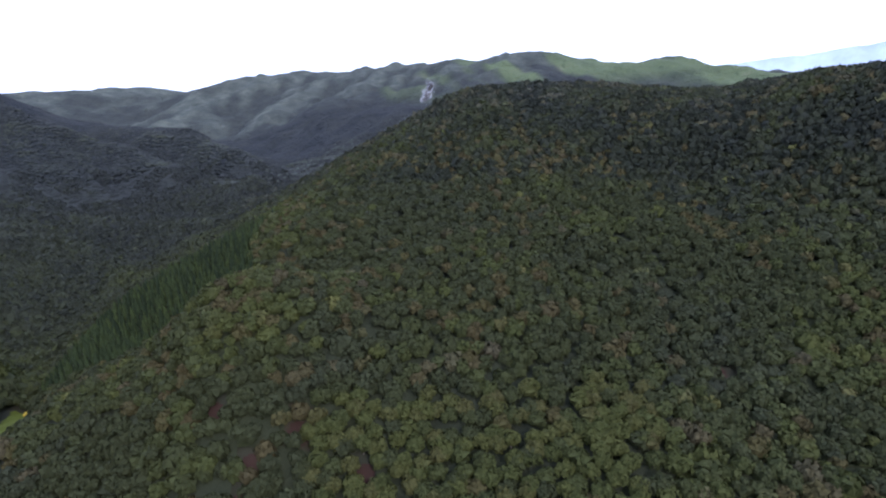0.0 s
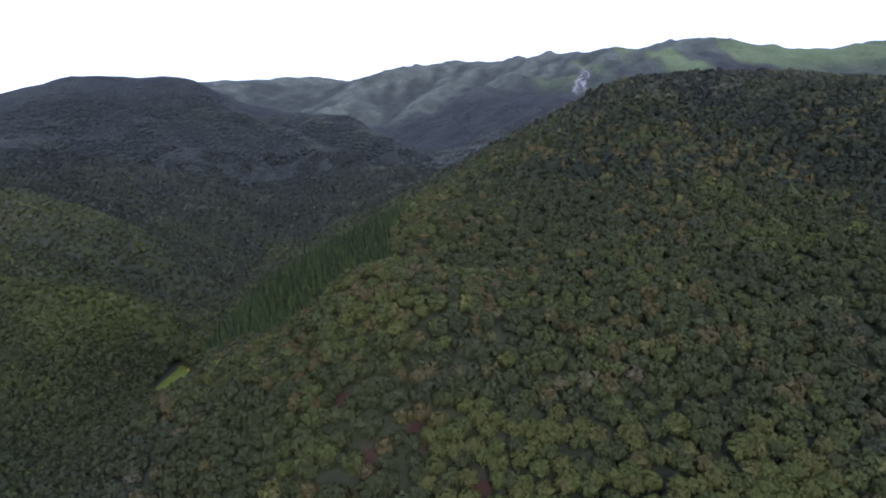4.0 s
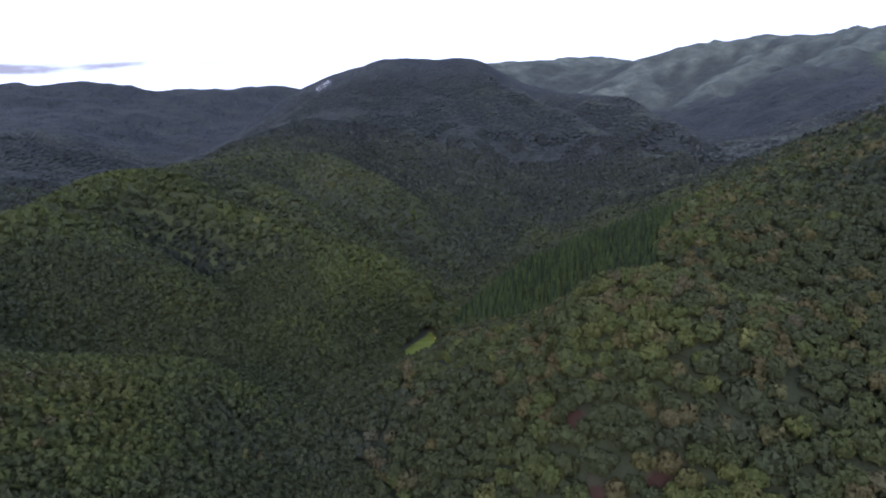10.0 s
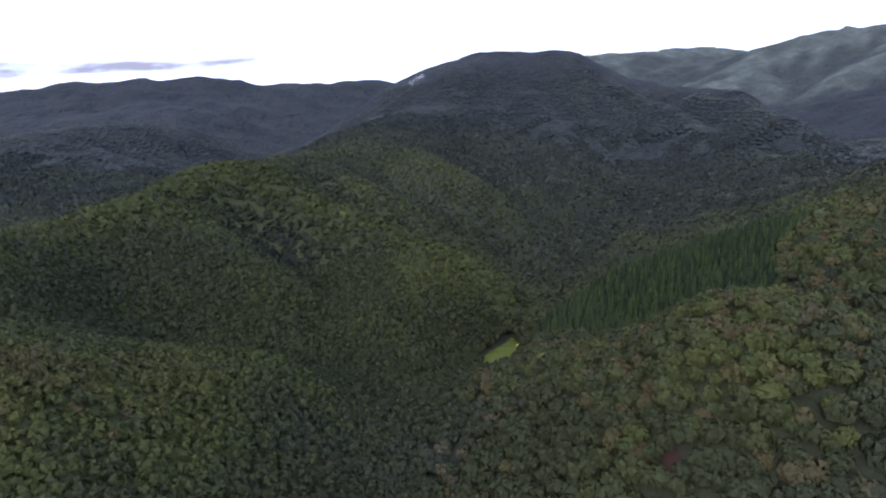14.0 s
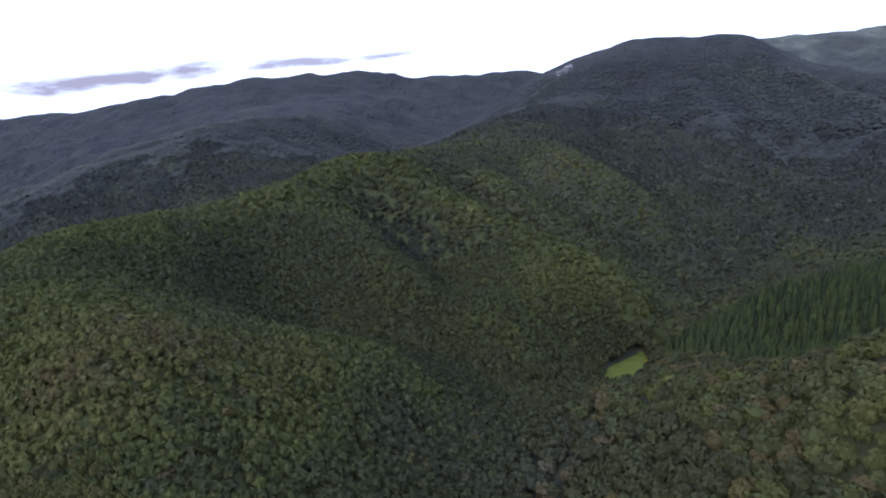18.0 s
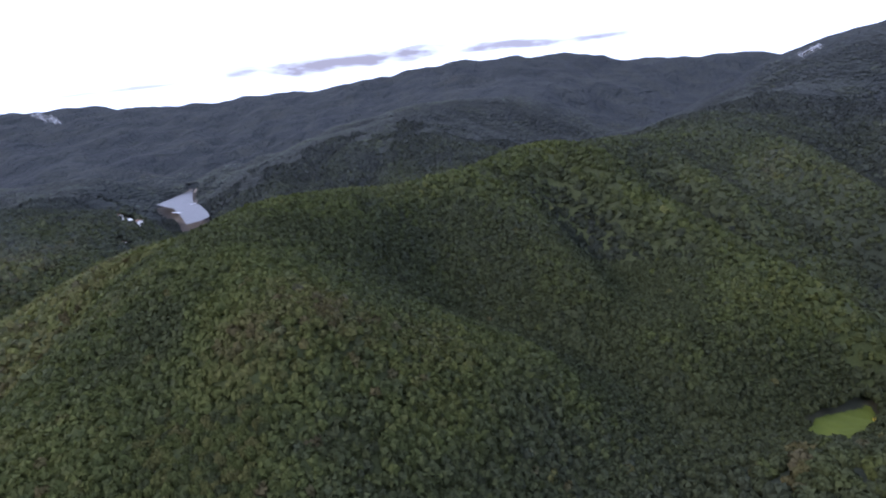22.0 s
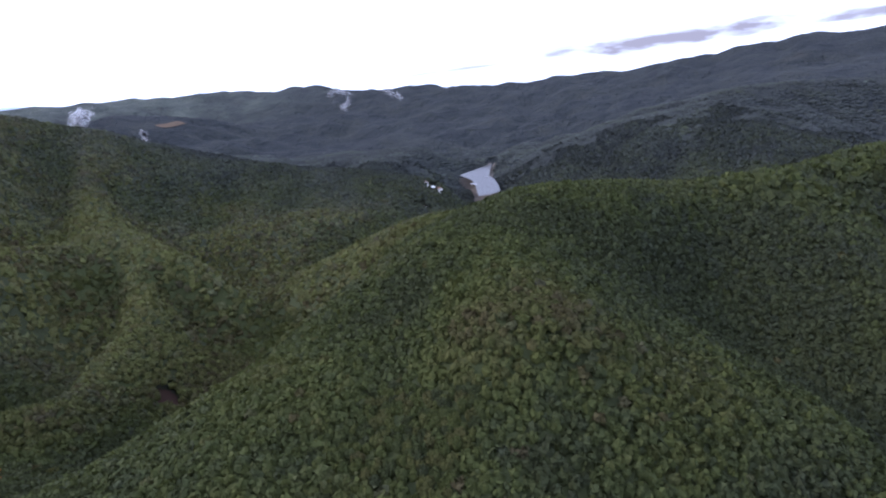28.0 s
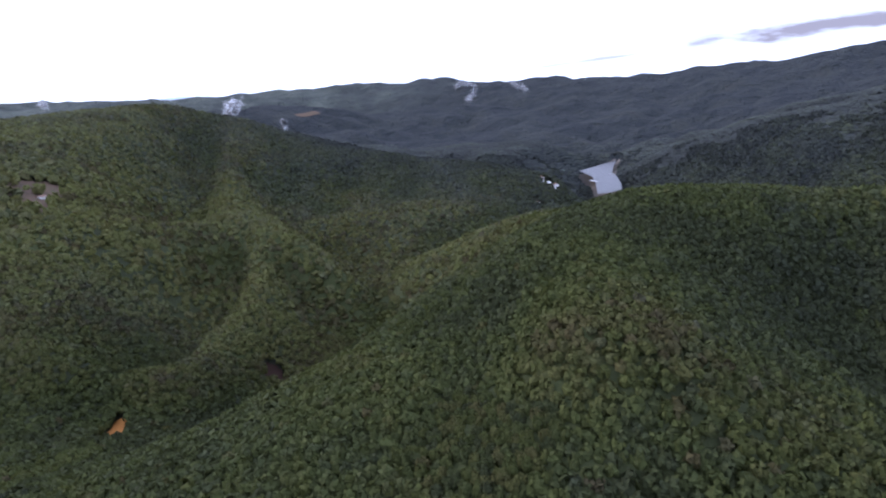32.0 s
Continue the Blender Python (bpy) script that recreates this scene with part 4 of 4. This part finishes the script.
# ---------------- the conifer stand ----------------
rs = np.random.RandomState(41)
ci, cj = np.meshgrid(np.arange(70), np.arange(70))
cx = -290 + ci.ravel() * 3.4 + rs.uniform(-1.1, 1.1, 4900)
cy = 250 + cj.ravel() * 3.4 + rs.uniform(-1.1, 1.1, 4900)
sel = inside(cx, cy, CONIFERS, -1.5)
cx, cy = cx[sel], cy[sel]
edge_row = (cy < 300) & (cx > -215)
kinds = []
for i in range(4):
    root = tagged(new("conifer_tree"), "narrow young conifer with tiered green boughs", "conifer", "conifers along the front of the stand")
    v, f = fir(80 + i, 7, 9)
    part("trunk", stem_mesh(80 + i, 9.0, 0.16, 2), root)
    part("crown", mesh_from("crown", v * [10.5, 10.5, 11.0], f, M_NEEDLE_ONE, False), root)
    kinds.append(root)
spots = list(zip(cx[edge_row].tolist(), cy[edge_row].tolist(), (top_of(cx[edge_row], cy[edge_row]) - 0.3).tolist()))
for n_th, (x, y, z) in enumerate(spots):
    m = pose(x, y, z, 0, 0, rs.uniform(0, 360))
    if n_th < 4:
        kinds[n_th].matrix_basis = m
    else:
        copy_thing(kinds[rs.randint(4)], m)
cx, cy = cx[~edge_row], cy[~edge_row]
tall = rs.uniform(8.5, 13, len(cx))
firs = many("conifer_stand", [fir(50 + i, 5, 7) for i in range(6)], np.stack([cx, cy, top_of(cx, cy) - 0.3], -1), np.stack([tall * 0.85, tall], -1), rs.rand(len(cx)), M_NEEDLE, 42)
tagged(new("conifer_stand", firs), "planted stand of narrow green conifers in rows", "conifers", "", "stuff")


# ---------------- clearings, lake, house ----------------
def laid_patch(name, outline, mat, label, category, lift=0.25, step=2.5, grow=0.8):
    """A patch that lies on the ground within an outline."""
    ox, oy = [p[0] for p in outline], [p[1] for p in outline]
    ax_, ay_ = np.arange(min(ox) - 5, max(ox) + 5, step), np.arange(min(oy) - 5, max(oy) + 5, step)
    u, v = np.meshgrid(ax_, ay_)
    k = np.arange(u.size).reshape(u.shape)
    q = np.stack([k[:-1, :-1], k[:-1, 1:], k[1:, 1:], k[1:, :-1]], -1).reshape(-1, 4)
    q = q[inside(u, v, outline, grow).ravel()[q].all(1)]
    w = top_of(u, v) + lift
    return tagged(new(name, mesh_from(name, np.stack([u, v, w], -1).reshape(-1, 3), q, mat)), label, category, "", "structure")


laid_patch("meadow", MEADOW, M_GRASS, "small bright green meadow in the valley", "meadow", 0.5, 1.0, 2.2)
laid_patch("earth_clearing", CLEARING, M_EARTH, "bare orange earth clearing among trees", "clearing", 1.3, 0.7, 3.6)
laid_patch("felled_slope", FELLED, M_CUT, "felled brown slope with stumps and scrub", "clearing", 1.6, 2.5, 4.0)
laid_patch("bare_slope", [(-990 + 48 * math.cos(a) * (1 + 0.3 * math.sin(3 * a)), -1195 + 20 * math.sin(a) * (1 + 0.3 * math.cos(2 * a))) for a in np.linspace(0, 6.283, 15)[:-1]], M_CUT, "bare reddish slope among far woods", "slope", 1.5, 12.0, 4.0)
for sx_, sy_, r in SOIL:
    ring = [(sx_ + (r + 2.2) * math.cos(a), sy_ + (r + 2.6) * math.sin(a)) for a in np.linspace(0, 6.283, 9)[:-1]]
    laid_patch("soil_patch", ring, M_SOIL, "bare reddish soil in a gap of the wood", "soil", 0.5, 0.8)

laid_patch("shore", LAKE, M_SHORE, "bare pale earth shore round the lake", "shore", 0.35, 3.0, 9.0)
wm = bpy.data.meshes.new("lake_water")
wm.from_pydata([(x + (x + 880) * 0.03, y + (y + 295) * 0.06, 0.0) for x, y in LAKE], [], [list(range(len(LAKE)))])
wm.materials.append(M_WATER)
tagged(new("lake_water", wm), "still grey lake between wooded banks", "lake", "", "structure")


# ---------------- buildings ----------------
def box_mesh(name, w, d, h, mat, bevel=0.04):
    bm = bmesh.new()
    bmesh.ops.create_cube(bm, size=1.0)
    bmesh.ops.scale(bm, vec=(w, d, h), verts=bm.verts)
    bmesh.ops.translate(bm, vec=(0, 0, h / 2), verts=bm.verts)
    bmesh.ops.bevel(bm, geom=bm.edges[:], offset=bevel, segments=1, affect="EDGES")
    me = bpy.data.meshes.new(name)
    bm.to_mesh(me)
    bm.free()
    me.materials.append(mat)
    return me


def roof_mesh(w, d, rise, over):
    """A pitched roof with some thickness and eaves."""
    x, y, t = w / 2 + over, d / 2 + over, 0.22
    v = [(-x, -y, 0), (x, -y, 0), (x, y, 0), (-x, y, 0), (-x, 0, rise), (x, 0, rise), (-x, -y, t), (x, -y, t), (x, y, t), (-x, y, t), (-x, 0, rise + t), (x, 0, rise + t)]
    f = [(6, 7, 11, 10), (10, 11, 8, 9), (1, 0, 4, 5), (5, 4, 3, 2), (0, 1, 7, 6), (2, 3, 9, 8), (0, 6, 10, 4), (4, 10, 9, 3), (1, 5, 11, 7), (5, 2, 8, 11)]
    me = bpy.data.meshes.new("roof")
    me.from_pydata(v, [], f)
    me.materials.append(M_TILE)
    return me


def gable_mesh(w, d, h, rise):
    """Walls of a house up to its gables."""
    x, y = w / 2, d / 2
    v = [(-x, -y, -2), (x, -y, -2), (x, y, -2), (-x, y, -2), (-x, -y, h), (x, -y, h), (x, y, h), (-x, y, h), (-x, 0, h + rise), (x, 0, h + rise)]
    f = [(0, 1, 5, 4), (2, 3, 7, 6), (1, 2, 6, 9, 5), (3, 0, 4, 8, 7), (0, 3, 2, 1), (4, 5, 9, 8), (6, 7, 8, 9)]
    me = bpy.data.meshes.new("wall")
    me.from_pydata(v, [], f)
    me.materials.append(M_PLASTER)
    return me


def house(x, y, turn_, w, d, h, label, windows):
    z = float(top_of(np.array([x], float), np.array([y], float))[0])
    root = tagged(new("house"), label, "house")
    root.matrix_basis = pose(x, y, z, 0, 0, turn_)
    part("wall", gable_mesh(w, d, h, d * 0.22), root)
    roof = part("roof", roof_mesh(w, d, d * 0.22, 0.5), root, "weathered clay tile roof")
    roof.location.z = h
    for k in range(windows):
        pane = part("window", box_mesh("window", 1.1, 0.12, 1.3, M_DARK), root)
        pane.location = (-w / 2 + (k + 0.5) * w / windows, -d / 2 - 0.03, h * 0.45)
    door = part("door", box_mesh("door", 0.12, 1.1, 2.1, M_DARK), root)
    door.location = (w / 2 + 0.03, 0, 0.05)
    return root


house(-660, -267, 48, 10, 5.5, 3.6, "white plastered house with a clay roof above the lake", 3)
house(-668, -250, 40, 8, 5.5, 4.2, "white plastered house beside a terrace above the lake", 2)
house(-614, -245, 60, 7, 5, 3.0, "low pale shed by the valley track", 1)
house(-164, -361, 20, 4.5, 3.5, 2.6, "small white hut on the felled slope", 1)

terrace_root = tagged(new("terrace", box_mesh("terrace", 9, 5, 1.2, M_PLASTER)), "pale walled terrace between the two houses", "terrace")
terrace_root.matrix_basis = pose(-665, -259, float(top_of(np.array([-665.0]), np.array([-259.0]))[0]) - 0.3, 0, 0, 44)

# ---------------- on the lake and the meadow ----------------
for x, y, turn_, length in ((-845, -284, 62, 17), (-912, -286, 100, 11)):
    jetty = tagged(new("floating_jetty"), "pale floating jetty on the grey lake", "jetty", "jetties on the lake")
    jetty.matrix_basis = pose(x, y, 0.0, 0, 0, turn_)
    deck = part("deck", box_mesh("deck", length, 2.6, 0.35, M_METAL, 0.05), jetty)
    deck.location.z = 0.45
    for k in range(4):
        pontoon = part("pontoon", box_mesh("pontoon", 1.2, 2.2, 0.75, M_DARK, 0.1), jetty)
        pontoon.location = (-length / 2 + (k + 0.5) * length / 4, 0, -0.3)


def bale_mesh():
    bm = bmesh.new()
    bmesh.ops.create_cone(bm, segments=18, radius1=0.85, radius2=0.85, depth=1.5, cap_ends=True)
    bmesh.ops.bevel(bm, geom=[e for e in bm.edges if abs(e.verts[0].co.z - e.verts[1].co.z) < 0.01], offset=0.1, segments=2, affect="EDGES")
    bmesh.ops.rotate(bm, matrix=Matrix.Rotation(math.pi / 2, 3, "X"), verts=bm.verts)
    bmesh.ops.translate(bm, vec=(0, 0, 0.85), verts=bm.verts)
    me = bpy.data.meshes.new("hay_bale")
    bm.to_mesh(me)
    bm.free()
    me.materials.append(M_STRAW)
    return me


M_STRAW = mottled("straw", [(0.3, (0.36, 0.27, 0.03)), (0.7, (0.50, 0.38, 0.06))], (0.6, 5.0))
bale = bale_mesh()
for x, y, turn_ in ((-220, 233, 20), (-254, 288, 70), (-257, 293, 110)):
    z = float(top_of(np.array([x], float), np.array([y], float))[0])
    ob = tagged(new("hay_bale", bale), "round straw-yellow bale lying on the meadow", "hay bale", "bales on the meadow")
    ob.matrix_basis = pose(x, y, z + 0.85, 0, 0, turn_)

# ---------------- mist ----------------
M_MIST, n_, l_, b_ = material("mist", 1.0, 0.0)
b_.inputs["Base Color"].default_value = (0.95, 0.95, 0.95, 1)
glow = n_.new("ShaderNodeBsdfTranslucent")
glow.inputs[0].default_value = (0.95, 0.95, 0.95, 1)
both = n_.new("ShaderNodeMixShader")
l_.new(b_.outputs[0], both.inputs[1])
l_.new(glow.outputs[0], both.inputs[2])
clear = n_.new("ShaderNodeBsdfTransparent")
blend = n_.new("ShaderNodeMixShader")
cut = ramp(n_, [(0.36, (0, 0, 0)), (0.75, (0.17, 0.17, 0.17))])
l_.new(noise_node(n_, l_, 0.05, 4.0, 0.6).outputs["Fac"], cut.inputs[0])
l_.new(cut.outputs[0], blend.inputs[0])
l_.new(clear.outputs[0], blend.inputs[1])
l_.new(both.outputs[0], blend.inputs[2])
l_.new(blend.outputs[0], n_["Material Output"].inputs["Surface"])


puff_bm = bmesh.new()
bmesh.ops.create_icosphere(puff_bm, subdivisions=2, radius=1.0)
PUFF_V = np.array([v.co[:] for v in puff_bm.verts])
PUFF_F = np.array([[v.index for v in f.verts] for f in puff_bm.faces])
puff_bm.free()


def mist(path, size, seed, label):
    """A ragged wisp of thin puffs along a line."""
    rs = np.random.RandomState(seed)
    vs, fs, k = [], [], 0
    for (ax, ay, az), (bx, by, bz) in zip(path, path[1:]):
        for s in np.linspace(0, 1, 4)[:-1]:
            for _ in range(34):
                c = np.array([ax + (bx - ax) * s, ay + (by - ay) * s, az + (bz - az) * s]) + rs.normal(0, size * 0.33, 3)
                vs.append(PUFF_V * rs.uniform(0.6, 1.3, 3) * size * rs.uniform(0.1, 0.32) + c)
                fs.append(PUFF_F + k)
                k += len(PUFF_V)
    ob = new("mist_wisp", mesh_from("mist_wisp", np.concatenate(vs), np.concatenate(fs), M_MIST))
    return tagged(ob, label, "mist", "", "stuff")


mist([(-8, 600, 142), (-4, 610, 150), (0, 615, 160)], 7, 71, "thin wisp of mist behind the crest")
mist([(-360, 2700, 200), (-330, 2690, 212), (-322, 2800, 236), (-318, 2900, 250)], 12, 72, "pale mist caught in a notch of the ridge")
mist([(-981, 745, 163), (-974, 755, 170), (-965, 766, 176)], 7, 73, "thin wisp of mist on the mountain shoulder")
mist([(-1905, -1405, 152), (-1915, -1395, 164), (-1935, -1345, 158), (-1910, -1295, 142), (-1765, -1215, 120), (-1628, -1141, 100)], 15, 74, "curling white mist on a wooded flank")
mist([(-1993, -1189, 158), (-1874, -1078, 142), (-1762, -965, 124)], 14, 75, "thin streak of mist along the ridge")
mist([(-868, -1120, 82), (-876, -1130, 90), (-872, -1132, 101)], 10, 76, "bright wisp of mist above a wooded slope")
mist([(-245, -621, 160), (-252, -640, 166)], 6, 77, "small wisp of mist on the hillside")
mist([(-817, -1268, 134), (-860, -1340, 136), (-905, -1385, 146)], 26, 78, "bright mist in a gap of the hills")


# ---------------- far ranges ----------------
def far_range(azimuths, heights, distance, seed, colour, label):
    """A distant range, as a lumpy ridge with two flanks; its haze-pale colour glows a little."""
    az = np.linspace(azimuths[0], azimuths[-1], 220)
    top = 150 + np.tan(np.radians(np.interp(az, azimuths, heights))) * distance
    top = top + fbm(az * 30, az * 0 + seed, 40.0, seed, 4) * 9
    vs = []
    for depth, share in ((-420, 0.0), (-200, 0.45), (-80, 0.8), (0, 1.0), (60, 0.8), (150, 0.0)):
        d = distance + depth + fbm(az * 30, az * 0 + depth, 30.0, seed + 1, 3) * 30
        z = -50 + (top + 50) * share + fbm(az * 40, az * 0 + depth * 3, 26.0, seed + 2, 3) * 14 * (share < 1)
        vs.append(np.stack([-np.sin(np.radians(az)) * d, np.cos(np.radians(az)) * d, z], -1))
    k = np.arange(6 * 220).reshape(6, 220)
    q = np.stack([k[:-1, :-1], k[:-1, 1:], k[1:, 1:], k[1:, :-1]], -1).reshape(-1, 4)
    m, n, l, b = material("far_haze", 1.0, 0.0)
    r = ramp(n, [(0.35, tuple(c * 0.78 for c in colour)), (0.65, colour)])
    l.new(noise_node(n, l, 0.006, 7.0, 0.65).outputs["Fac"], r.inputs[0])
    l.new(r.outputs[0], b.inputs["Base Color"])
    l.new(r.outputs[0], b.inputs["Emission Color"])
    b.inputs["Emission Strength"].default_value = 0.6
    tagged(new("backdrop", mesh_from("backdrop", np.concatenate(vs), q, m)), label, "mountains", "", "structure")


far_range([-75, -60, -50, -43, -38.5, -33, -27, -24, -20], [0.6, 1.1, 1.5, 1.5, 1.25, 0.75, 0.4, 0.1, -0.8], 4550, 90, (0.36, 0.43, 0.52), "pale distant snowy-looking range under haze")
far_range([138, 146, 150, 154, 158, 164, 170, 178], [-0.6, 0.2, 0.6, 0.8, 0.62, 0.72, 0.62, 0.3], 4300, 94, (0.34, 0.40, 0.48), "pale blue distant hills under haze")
